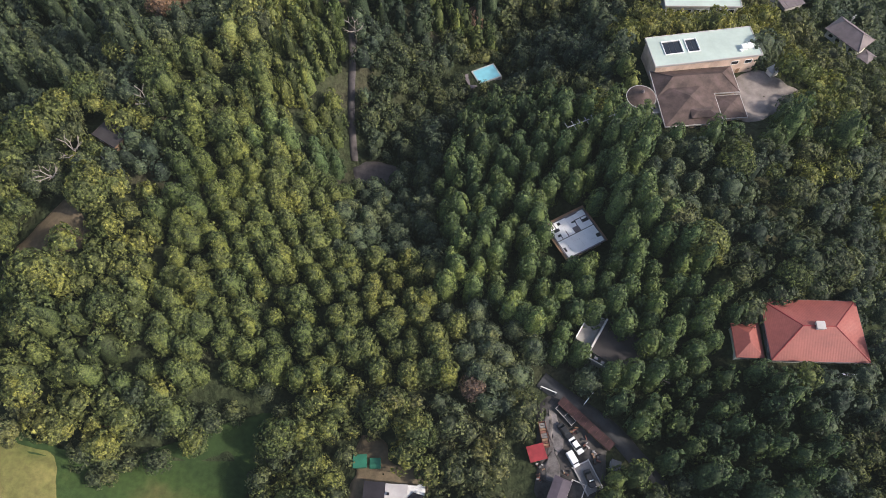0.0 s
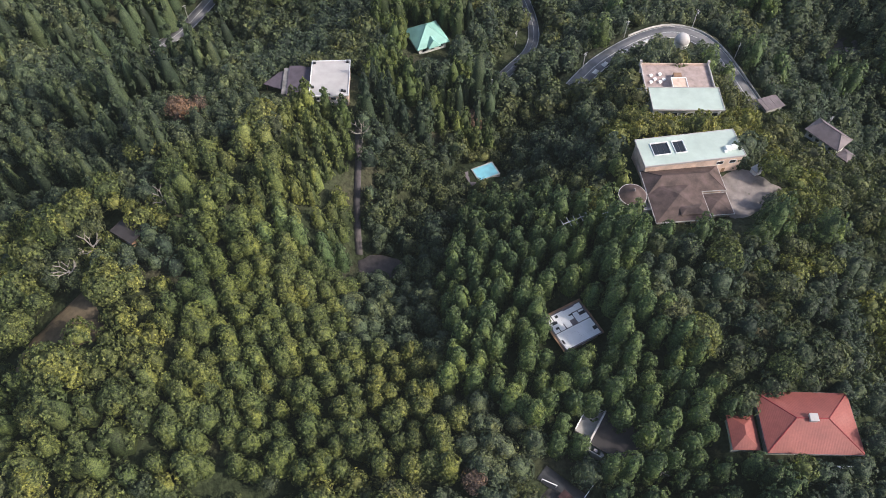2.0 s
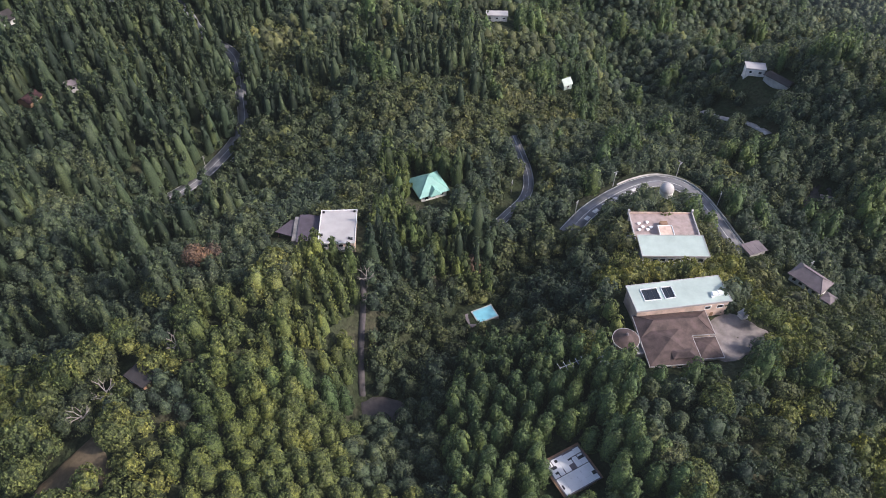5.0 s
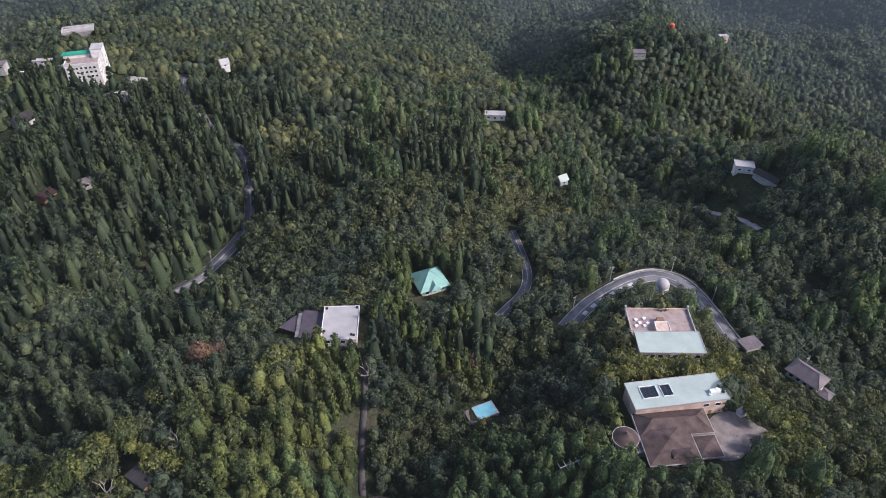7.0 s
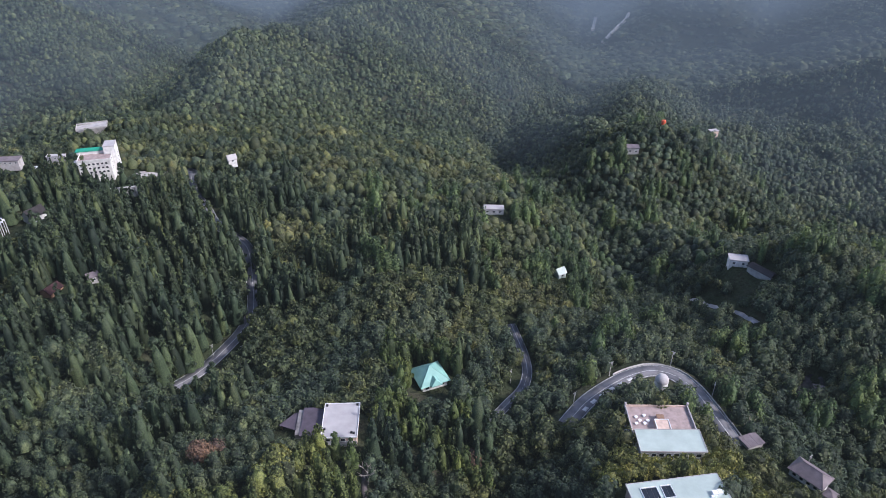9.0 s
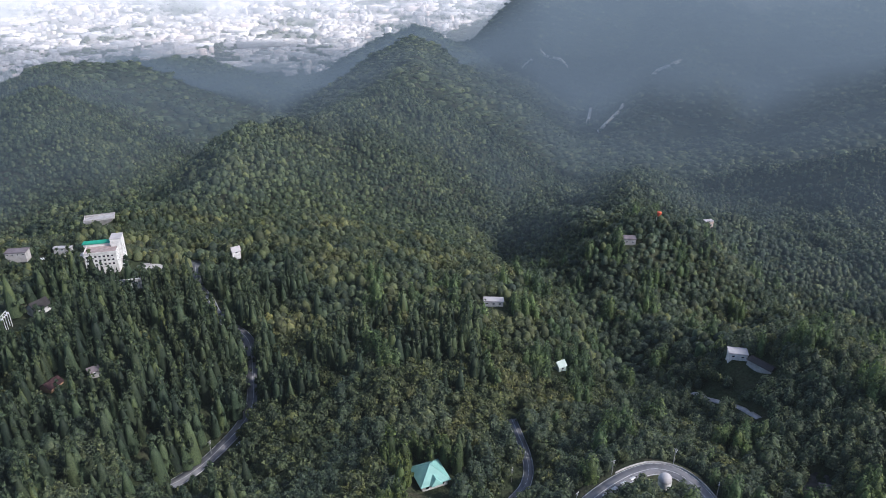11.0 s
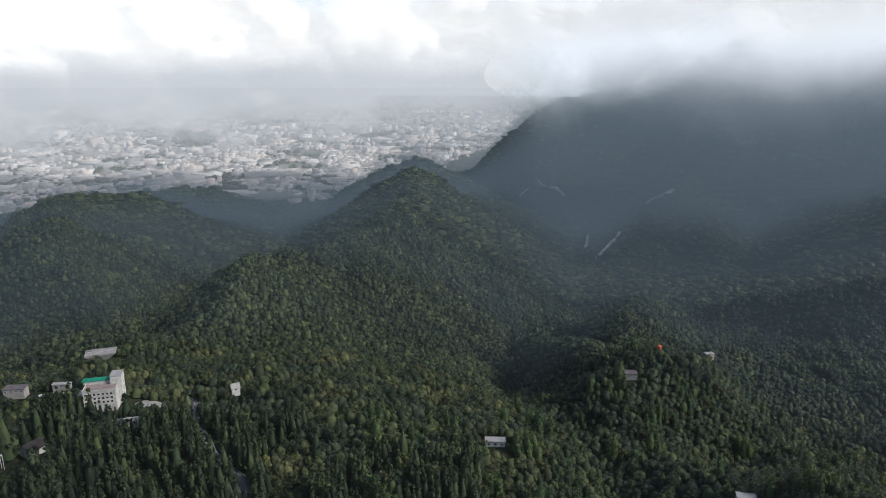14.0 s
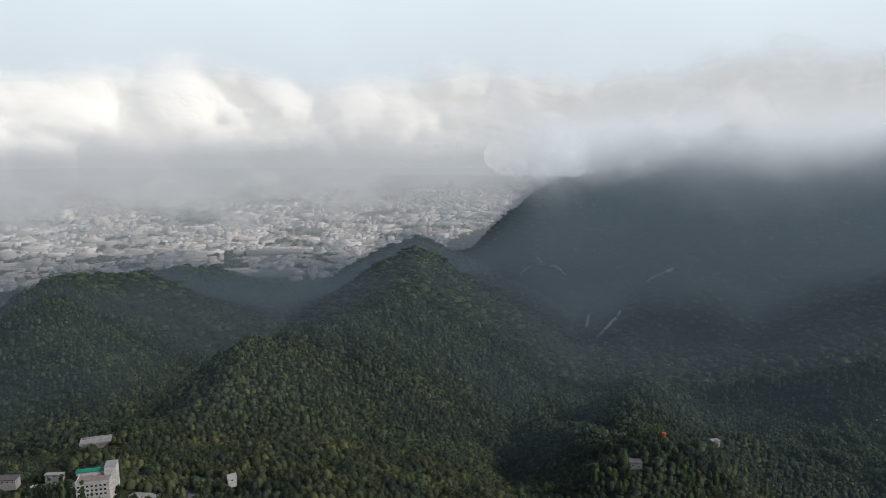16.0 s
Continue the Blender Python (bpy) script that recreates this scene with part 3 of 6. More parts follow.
def free(x, y, margin=1.6):
    ok = np.ones(len(x), bool)
    for cx, cy, w, h in OPEN_PLOTS:
        ok &= (np.abs(x - cx) > w + margin * 0.4) | (np.abs(y - cy) > h + margin * 0.4)
    for outline in CLEAR:
        ok &= ~inside(outline, x, y)
    for (line, wide), room in zip(LINES, MARGIN):
        d, _ = along([tuple(p) for p in line[::2]], x, y)
        ok &= d > wide / 2 + np.where((y > 266) & (y < 306) & (x < -90) & (x > np.interp(y, [245, 272, 291, 310, 340], [-165, -143, -131, -122, -115])), 12.0, room)
    return ok


def spread(x0, x1, y0, y1, step, seed):
    """Jittered places over a rectangle."""
    r = np.random.RandomState(seed)
    nx, ny = int((x1 - x0) / step), int((y1 - y0) / step)
    gx, gy = np.meshgrid(np.arange(nx), np.arange(ny))
    x = x0 + (gx.ravel() + 0.5 * (gy.ravel() % 2) + r.uniform(-0.3, 0.3, nx * ny)) * step
    y = y0 + (gy.ravel() + r.uniform(-0.3, 0.3, nx * ny)) * step
    return x, y, r


def stand(x, y):
    """Which kind of wood grows where, dark kinds also putting cloud shade into the leaves: 0 fresh round crowns, 1 dark
    round, 2 cedars, 3 olive scrub, 4 tall spires.
    """
    a, b = waves(x, y, 60, 11), waves(x, y, 38, 12)
    k = np.where(a > 0.15, 1, 3)
    k = np.where((b > 0.75) & (y < 200), 0, k)
    west = (x < -18) & (y < 195) & (y > 20)
    k = np.where(west, np.where(b > 0.7, 3, np.where(a < -0.6, 1, np.where(y < 150 + 12 * b, 5, np.where(a > 0.4, 3, 1)))), k)
    k = np.where((y < 60) & (x < 0), np.where(b > 0.2, 5, 3), k)
    fresh = inside([(-90, 168), (-52, 172), (-31, 168), (-29, 132), (-28, 112), (0, 97), (4, 56), (-30, 57), (-112, 55), (-122, 82), (-80, 78), (-77, 113), (-88, 145)], x, y)
    k = np.where(fresh, np.where(a < -1.5, 1, 0), k)
    k = np.where((x > -30) & (x < 4) & (y < 150) & (y > 96), np.where(b > 0.9, 0, 1), k)
    k = np.where((x > -32) & (x < 34) & (y > 150) & (y < 198), np.where(b > 0.0, 3, 1), k)
    k = np.where((x > 55) & (y < 142) & (y > 20), np.where(b > 0.25, 3, np.where(a > 0.6, 5, 1)), k)
    k = np.where((x > 100) & (y < 85), np.where(b > 0.6, 3, 1), k)
    cedar = inside([(0, 124), (10, 168), (36, 164), (64, 144), (58, 114), (72, 88), (82, 72), (98, 36), (76, 24), (55, 38), (40, 58), (22, 72), (2, 82)], x, y)
    k = np.where(cedar, 2, k)
    k = np.where((x > 60) & (x < 130) & (y > 128) & (y < 141), 2, k)
    k = np.where((x > -30) & (x < 24) & (y > 195) & (y < 285), np.where(b > 0.1, 6, np.where(a > 0, 4, 1)), k)
    k = np.where((x > -56) & (x < -31) & (y > 130) & (y < 196) & (b > -0.9), 6, k)
    k = np.where((x > 102) & (x < 145) & (y > 138) & (y < 215) & (b > -0.4), np.where(a > 0, 5, 3), k)
    k = np.where((x > 60) & (x < 104) & (y > 176) & (y < 194), 5, k)
    k = np.where((x > 84) & (x < 108) & (y > 88) & (y < 122) & (a > 0.2), 5, k)
    # Eastern slopes: darker kinds stand in for cloud shade.
    k = np.where((x > 60) & (y > 225) & ((k == 3) | (k == 0)), np.where(b > 0.45, 2, np.where(waves(x, y, 24, 14) > 0.55, 3, 1)), k)
    k = np.where((x > -60) & (x < 110) & (y > 350) & (y < 500), np.where(b > 0.25, 2, np.where(a > 0.7, 1, 3)), k)
    # Western slope: scrub swapped for dark crowns to tone it down as shaded.
    k = np.where((x < -50) & (y > 160) & (y < 300) & ((k == 3) | (k == 5)) & (b < 0.5), 1, k)
    road_x = np.interp(y, [245, 272, 291, 310, 340, 390, 470], [-166, -145, -133, -124, -117, -130, -100])
    k = np.where((x > road_x) & (x < -60) & (y > 262) & (y < 350), 3, k)
    k = np.where((x < -92) & (y > 140) & (y < 262) & (k != 6), np.where(b > 0.1, 4, 1), k)
    cedars = ((x < road_x) & (x > -290) & (y > 275) & (y < 470)) | ((x > -120) & (x < 25) & (y > 330) & (y < 420) & (a > -0.3))
    k = np.where(cedars & (b > -0.75), 4, k)
    return k


def spots_of(x, y, r, low, high, tall, sink):
    w = r.uniform(low, high, len(x)) * np.where(r.uniform(size=len(x)) < 0.12, 1.3, 1)
    z = full_z(x, y) + r.uniform(-2.8, 1.8, len(x))
    return np.c_[x, y, z + sink, w, r.uniform(0.85, 1.2, len(x)) * tall, r.uniform(0, 6.28, len(x))]


NEAR = {
    0: [crown_shape("dome", 20 + n, 390, 0.123) for n in range(6)],
    1: [crown_shape("dome", 30 + n, 390, 0.123) for n in range(6)],
    2: [crown_shape("column", 40 + n, 442, 0.135) for n in range(5)],
    3: [crown_shape("bushy", 50 + n, 390, 0.123) for n in range(6)],
    4: [crown_shape("spire", 60 + n, 338, 0.172) for n in range(4)],
    5: [crown_shape("bushy", 70 + n, 390, 0.123) for n in range(5)],
    6: [crown_shape("cone", 80 + n, 390, 0.156) for n in range(4)],
}
MID = {
    0: [crown_shape("dome", 120 + n, 119, 0.194) for n in range(5)],
    1: [crown_shape("dome", 130 + n, 136, 0.194) for n in range(5)],
    2: [crown_shape("column", 140 + n, 136, 0.216) for n in range(4)],
    3: [crown_shape("bushy", 150 + n, 136, 0.194) for n in range(5)],
    4: [crown_shape("spire", 160 + n, 153, 0.23) for n in range(4)],
    5: [crown_shape("bushy", 170 + n, 136, 0.194) for n in range(4)],
    6: [crown_shape("cone", 180 + n, 153, 0.23) for n in range(4)],
}
FAR = [crown_shape("low", 220 + n, 9, 0.26) for n in range(5)] + [crown_shape("bushy", 230 + n, 9, 0.26) for n in range(4)]
TINY = [crown_shape("low", 250 + n, 8, 0.36, 0) for n in range(7)] + [crown_shape("bushy", 260 + n, 8, 0.36, 0) for n in range(4)]
LEAF = {0: LEAF_FRESH, 1: LEAF_DARK, 2: LEAF_BULLET, 3: LEAF_OLIVE, 4: LEAF_CEDAR, 5: LEAF_GOLD, 6: LEAF_COLUMN}
WORDS = {0: "fresh green round-crowned broadleaf trees", 1: "dark green round-crowned evergreen trees", 2: "dense dark green cedars with blunt tips",
         3: "olive green bushy mixed trees and scrub", 4: "tall pointed dark green cedars in stands", 5: "golden green bushy broadleaf trees", 6: "tall leafy columns of mid green conifers"}
SIZE = {0: (2.4, 3.7, 1.15, 1.0), 1: (2.3, 3.8, 0.85, 1.5), 2: (2.3, 3.2, 1.3, 0.3), 3: (2.3, 4.2, 1.25, 2.2), 4: (2.7, 4.1, 1.2, 0.2), 5: (2.5, 4.4, 1.3, 2.2), 6: (2.2, 3.0, 1.5, 0.8)}


def half_view(y):
    """Half width of the ground that can come into view."""
    return 95 + 0.66 * y


def plant(level, shapes, x, y, r, grow=1.0):
    kinds = stand(x, y)
    thin = r.uniform(size=len(x))
    for k in range(7):
        m = (kinds == k) & ((k != 4) | (thin < 0.62))
        low, high, tall, sink = SIZE[k]
        s = spots_of(x[m], y[m], r, low * grow, high * grow, tall, sink)
        scatter(level, WORDS[k], "trees", LEAF[k], shapes[k], s)


# Single trees of the nearest slope: each a thing with trunk and crown.
def tree_proto(kind, seed, mat, words):
    v, t = crown_shape(kind, seed, 820, 0.108, 2)
    root = empty("tree", Matrix(), words, "tree", "trees on the near slope")
    crown = new("crown", sheet("crown", v, t, mat))
    crown.parent = root
    r = np.random.RandomState(seed)
    bm = tube([(0, 0, -3.2), (0.03, 0.02, -1.5), (r.uniform(-0.1, 0.1), r.uniform(-0.1, 0.1), 0.5)], [0.13, 0.1, 0.05], 7)
    for n in range(4):
        a = r.uniform(0, 6.28)
        tube([(0, 0, -0.4), (0.45 * math.cos(a), 0.45 * math.sin(a), 0.3)], [0.05, 0.02], 5, bm)
    part("trunk", bm, BARK, root)
    return root


def near_trees():
    x, y, r = spread(-72, 76, 60, 142, 5.8, 5)
    ok = free(x, y) & (r.uniform(size=len(x)) < 0.97)
    x, y = x[ok][:330], y[ok][:330]
    kinds = stand(x, y)
    kinds = np.where((kinds == 4) | (kinds == 6), 2, np.where(kinds == 5, 3, kinds))
    made = {}
    for k, form in ((0, "dome"), (1, "dome"), (2, "column"), (3, "bushy")):
        made[k] = [tree_proto(form, 300 + 10 * k + n, LEAF[k], {0: "fresh green round-crowned broadleaf tree on the slope", 1: "dark green round-crowned evergreen tree on the slope",
                                                                2: "dark green cedar with a blunt leafy tip", 3: "olive green bushy broadleaf tree on the slope"}[k]) for n in range(4)]
    used = set()
    for px, py, k in zip(x, y, kinds):
        low, high, tall, sink = SIZE[k]
        n = r.randint(0, 4)
        w = r.uniform(low, high) * 1.06
        z = float(full_z(np.array([px]), np.array([py]))[0]) + sink * 0.9
        proto = made[k][n]
        ob = proto if (k, n) not in used else copy_thing(proto, Matrix())
        used.add((k, n))
        ob.matrix_basis = Matrix.LocRotScale((px, py, z), Euler((0, 0, r.uniform(0, 6.28))), (w, w, w * tall * r.uniform(0.85, 1.15)))
    for k in made:
        for n in range(4):
            if (k, n) not in used:
                for o in (made[k][n], *made[k][n].children_recursive):
                    bpy.data.objects.remove(o)
    return x, y


nx_, ny_ = near_trees()


def woods():
    # first slope round the single trees
    x, y, r = spread(-215, 225, 5, 215, 5.8, 6)
    ok = free(x, y) & (np.abs(x) < half_view(y) + 10)
    box_in = np.where((x > -80) & (x < 84) & (y > 55) & (y < ny_.max() + 5))[0]
    gap = np.hypot(x[box_in][:, None] - nx_[None], y[box_in][:, None] - ny_[None]).min(1)
    ok[box_in[gap < 4.4]] = False
    plant("near_wood", NEAR, x[ok], y[ok], r)
    x, y, r = spread(-330, 340, 215, 400, 5.2, 7)
    ok = free(x, y) & (np.abs(x) < half_view(y))
    plant("middle_wood", MID, x[ok], y[ok], r, 1.2)
    x, y, r = spread(-480, 520, 400, 700, 6.0, 8)
    ok = free(x, y) & (np.abs(x) < half_view(y))
    plant("hill_wood", {k: v[:2] + FAR[:5] if k not in (4, 6) else v for k, v in MID.items()}, x[ok], y[ok], r, 1.22)
    x, y, r = spread(-1000, 1000, 700, 1500, 6.3, 9)
    ok = (np.abs(x) < half_view(y)) & ((y < 1150) | (r.uniform(size=len(x)) < 0.6))
    s = spots_of(x[ok], y[ok], r, 3.0, 5.6, 1.05, 0.8)
    # East of this line the darker leaves put cloud shade into the colour.
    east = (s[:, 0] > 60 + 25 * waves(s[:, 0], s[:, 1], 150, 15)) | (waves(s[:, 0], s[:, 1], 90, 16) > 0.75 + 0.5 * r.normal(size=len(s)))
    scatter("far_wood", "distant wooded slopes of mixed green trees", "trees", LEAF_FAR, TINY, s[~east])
    scatter("far_wood", "distant slopes of dark trees, eastern ones darkened for cloud shade", "trees", LEAF_DARK, TINY, s[east])
    x, y, r = spread(-2300, 2500, 1500, 3650, 25, 10)
    ok = (np.abs(x) < half_view(y))
    s = spots_of(x[ok], y[ok], r, 9.5, 19, 0.45, -1.0)
    # Darker leaves stand in for cloud shade over the eastern mountain.
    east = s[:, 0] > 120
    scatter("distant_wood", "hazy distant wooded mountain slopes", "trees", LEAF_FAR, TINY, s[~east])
    scatter("distant_wood", "far mountain wood in darker leaves for cloud shade", "trees", LEAF_DARK, TINY, s[east])


woods()


def single(kind, seed, mat, words, x, y, w, tall):
    ob = tree_proto(kind, seed, mat, words)
    z = float(full_z(np.array([x]), np.array([y]))[0])
    ob["group"] = "trees of odd colour"
    ob.matrix_basis = Matrix.LocRotScale((x, y, z + 3.5), Euler((0, 0, seed)), (w, w, w * tall))


single("bushy", 401, LEAF_RUST, "rusty red autumn broadleaf tree in the wood", -94, 188, 4.6, 1.2)
single("bushy", 402, LEAF_RUST, "rusty red autumn broadleaf tree in the wood", -90, 193, 3.8, 1.2)
single("bushy", 403, LEAF_RUST, "small reddish tree beside dark evergreens", -5, 180, 2.6, 1.1)
single("bushy", 404, LEAF_RUST, "brown withered tree above the yard", 9, 56, 3.2, 1.2)
single("dome", 405, LEAF_RUST, "brown withered tree near the columns of conifers", 13, 209, 3.4, 1.2)

for seed, (x, y, w) in enumerate([(-81, 41, 4.2), (-77, 48, 4.0), (-66, 48, 4.6), (-61, 43, 3.6), (-91, 45, 3.8), (-101, 54, 4.4), (-70, 53, 4.2), (-30, 37, 3.4), (-26, 33, 3.2)]):
    single("bushy", 410 + seed, LEAF_GOLD, "golden green bushy tree at the edge of the meadow", x, y, w, 1.1)


def great_tree(seed, mat, words, x, y, w, tall=1.15):
    """A broad old tree with a full uneven crown."""
    v, t = crown_shape("bushy", seed, 1300, 0.095, 2)
    z = float(full_z(np.array([x]), np.array([y]))[0])
    root = empty("tree", Matrix.LocRotScale((x, y, z + 4.0), Euler((0, 0, seed)), (w, w, w * tall)), words, "tree", "old broadleaf trees")
    crown = new("crown", sheet("crown", v, t, mat))
    crown.parent = root
    r = np.random.RandomState(seed)
    bm = tube([(0, 0, -1.4), (0.02, 0.02, -0.5), (0.05, -0.04, 0.6)], [0.1, 0.08, 0.03], 8)
    for n in range(6):
        b = 1.047 * n + r.uniform(-0.3, 0.3)
        tube([(0, 0, -0.3), (0.3 * math.cos(b), 0.3 * math.sin(b), 0.2), (0.62 * math.cos(b), 0.62 * math.sin(b), 0.5)], [0.045, 0.03, 0.012], 5, bm)
    part("trunk", bm, BARK, root)


for seed, (x, y, w) in enumerate([(-120, 131, 6.2), (-103, 83, 6.0), (-94, 106, 5.4), (-84, 74, 4.8), (-123, 107, 6.4), (-113, 140, 5.6), (-107, 146, 5.2), (-119, 95, 5.0), (-104, 70, 4.6),
                                  (-86, 150, 5.0), (-100, 165, 5.4), (-62, 178, 5.6)]):
    great_tree(500 + seed, LEAF_GOLD if seed % 3 else LEAF_FRESH, "large golden green broadleaf tree on the western slope", x, y, w)
for seed, (x, y, w) in enumerate([(72, 93, 5.6), (66, 101, 5.0), (93, 84, 4.0), (106, 88, 5.4), (52, 150, 5.2), (100, 110, 4.6), (84, 118, 4.6)]):
    great_tree(520 + seed, LEAF_OLIVE if seed % 2 else LEAF_GOLD, "large olive green broadleaf tree among evergreens", x, y, w)
for seed, (x, y, w) in enumerate([(-5, 45, 4.2), (-15, 49, 3.6), (-10, 52, 3.2), (-40, 44, 4.6), (-33, 27, 4.6)]):
    great_tree(530 + seed, LEAF_FRESH, "bright green round-crowned tree above the yard", x, y, w, 1.4)


def bare_tree(seed, x, y, tall):
    """A leafless tree: trunk, limbs and twigs."""
    r = random.Random(seed)
    z = float(full_z(np.array([x]), np.array([y]))[0])
    root = empty("bare_tree", pose(x, y, z), "pale leafless tree with forked limbs in the wood", "tree", "leafless trees")
    part("trunk", tube([(0, 0, -0.5), (0.2, 0.1, tall * 0.35), (0.1, 0.3, tall * 0.6)], [0.32, 0.24, 0.16], 7), PALE_BARK, root)
    for n in range(7):
        b, h = 0.9 * n + r.uniform(-0.3, 0.3), tall * r.uniform(0.35, 0.6)
        d = tall * r.uniform(0.25, 0.4)
        mid = Vector((0.6 * d * math.cos(b), 0.6 * d * math.sin(b), h + d * 0.4))
        tip = Vector((d * math.cos(b + 0.3), d * math.sin(b + 0.3), h + d * 0.9))
        bm = tube([(0.1, 0.1, h - 0.3), mid, tip], [0.15, 0.11, 0.05], 6)
        for k in (-0.8, 0.7):
            tube([mid, mid + Vector((0.5 * d * math.cos(b + k), 0.5 * d * math.sin(b + k), d * 0.35))], [0.09, 0.035], 5, bm)
        part("limb", bm, PALE_BARK, root)


PALE_BARK = plain("pale_bark", (0.3, 0.27, 0.235), 0.9, 0.1, scale=2.0)
for seed, (x, y, h) in enumerate([(-107, 112, 10.5), (-103, 121, 11.5), (57, 60, 10.5), (-29, 182, 11), (-86, 139, 11), (142, 232, 8)]):
    bare_tree(seed, x, y, h)


def meadow_fence():
    line = smooth_line([(-114, 43), (-106, 46.6), (-98, 47.6), (-89, 47.6), (-84, 46.6), (-76, 46.4)], 1.1)
    z = full_z(line[:, 0], line[:, 1]) + 0.5
    root = empty("fence", Matrix(), "low dark wooden post fence along the meadow", "fence")
    for (x, y), h in zip(line, z):
        part("post", box(x - 0.12, x + 0.12, y - 0.12, y + 0.12, h - 0.9, h + 1.1), WOOD, root)
    for up in (0.4, 0.85):
        part("rail", tube([(x, y, h + up) for (x, y), h in zip(line, z)], 0.07, 5), WOOD, root)


meadow_fence()

# ---------------------------------------------------------------- city in the plain
def city_material():
    m, nt, b = material("city_walls", 0.8, 0.2)
    isl = nt.nodes.new("ShaderNodeNewGeometry").outputs["Random Per Island"]
    c = ramp(nt, isl, [(0.0, (0.3, 0.31, 0.3)), (0.25, (0.55, 0.52, 0.5)), (0.5, (0.78, 0.72, 0.68)), (0.7, (0.48, 0.48, 0.48)), (0.88, (0.78, 0.65, 0.57)), (1.0, (0.9, 0.88, 0.86))])
    nt.links.new(c, b.inputs["Base Color"])
    return m


def make_city():
    r = np.random.RandomState(21)
    n = 6500
    q = r.uniform(0.0, 0.93, n)
    far = 3650 + 1250 * q
    az = r.uniform(-0.66, 0.14, n)
    x, y = far * np.sin(az), far * np.cos(az)
    dense = waves(x * (1 - 0.7 * q), far * 2, 300, 31)
    keep = (dense > -0.3) & (r.uniform(size=n) < 0.9)
    x, y, q, far = x[keep], y[keep], q[keep], far[keep]
    # Blocks shrink with distance to fit the plain's compressed depth from the camera.
    scale = (far / 4400) * (1 - 0.72 * q) * 1.4
    tall = waves(x, y, 260, 33) > 0.55
    kind = r.uniform(size=len(x))
    w = np.where(kind < 0.16, r.uniform(50, 120, len(x)), r.uniform(14, 40, len(x))) * scale
    d = np.where(kind < 0.16, r.uniform(40, 80, len(x)), r.uniform(14, 30, len(x))) * scale
    h = np.where(kind < 0.12, r.uniform(8, 14, len(x)), np.where(tall, r.uniform(18, 42, len(x)), r.uniform(6, 16, len(x)))) * scale
    shed = (q < 0.3) & (r.uniform(size=len(x)) < 0.1) & (np.abs(np.arctan2(x, y) + 0.19) < 0.2)
    w, d, h = np.where(shed, w * 3.4, w), np.where(shed, d * 2.6, d), np.where(shed, 9.0, h)
    z = full_z(x, y)
    ok = z < 285 - far * 0.2057 * (1 - 0.72 * q) + 6
    x, y, z, w, d, h = (v[ok] for v in (x, y, z, w, d, h))
    a = 0.35 + r.choice([0, 0.5, 1.1], len(x)) * 0.4
    corner = np.array([(-1, -1, 0), (1, -1, 0), (1, 1, 0), (-1, 1, 0), (-1, -1, 1), (1, -1, 1), (1, 1, 1), (-1, 1, 1)], float)
    face = np.array([(0, 1, 5, 4), (1, 2, 6, 5), (2, 3, 7, 6), (3, 0, 4, 7), (4, 5, 6, 7)])
    lx, ly = corner[None, :, 0] * w[:, None] / 2, corner[None, :, 1] * d[:, None] / 2
    vx = x[:, None] + lx * np.cos(a)[:, None] - ly * np.sin(a)[:, None]
    vy = y[:, None] + lx * np.sin(a)[:, None] + ly * np.cos(a)[:, None]
    vz = z[:, None] - 12 + corner[None, :, 2] * (h[:, None] + 12)
    v = np.stack([vx, vy, vz], -1).reshape(-1, 3)
    f = (face[None] + (np.arange(len(x)) * 8)[:, None, None]).reshape(-1, 4)
    tagged(new("city", sheet("city", v, f, city_material())), "dense pale city of blocks and sheds in the plain", "city", kind="stuff")


make_city()


def city_parks():
    """Wooded knolls and parks between the blocks."""
    r = np.random.RandomState(22)
    q = r.uniform(0.0, 0.9, 5000)
    far, az = 3650 + 1250 * q, r.uniform(-0.66, 0.14, 5000)
    x, y = far * np.sin(az), far * np.cos(az)
    m = waves(x * (1 - 0.7 * q), far * 2, 300, 31) < -0.42
    x, y, q = x[m], y[m], q[m]
    w = r.uniform(16, 30, len(x)) * (1 - 0.6 * q)
    s = np.c_[x, y, full_z(x, y) - 2, w, r.uniform(0.5, 0.9, len(x)), r.uniform(0, 6.28, len(x))]
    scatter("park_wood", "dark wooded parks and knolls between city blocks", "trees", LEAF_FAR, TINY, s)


city_parks()


def city_floor():
    """Streets, yards and small gardens of the plain under the blocks."""
    m, nt, b = material("city_floor", 0.9, 0.1)
    c = ramp(nt, noise_of(nt, 0.004, 6, 0.65), [(0.38, (0.07, 0.09, 0.06)), (0.46, (0.3, 0.29, 0.27)), (0.6, (0.46, 0.42, 0.39))])
    c = mixed(nt, "MULTIPLY", 0.7, c, ramp(nt, noise_of(nt, 0.03, 4, 0.6), [(0.3, (0.5, 0.52, 0.5)), (0.7, (1.3, 1.28, 1.25))]))
    nt.links.new(c, b.inputs["Base Color"])
    a, f = np.meshgrid(np.linspace(-0.68, 0.15, 160), np.linspace(3660, 4900, 80))
    x, y = f * np.sin(a), f * np.cos(a)
    q = np.clip((f - 3650) / 1250, 0, 0.97)
    z = 285 - f * 0.2057 * (1 - 0.72 * q) + 4
    i = np.arange(a.size).reshape(a.shape)
    quads = np.stack([i[:-1, :-1], i[:-1, 1:], i[1:, 1:], i[1:, :-1]], -1).reshape(-1, 4)
    tagged(new("pavement", sheet("pavement", np.stack([x, y, z], -1).reshape(-1, 3), quads, m)), "grey streets and gardens of the city plain", "pavement", kind="structure")


city_floor()


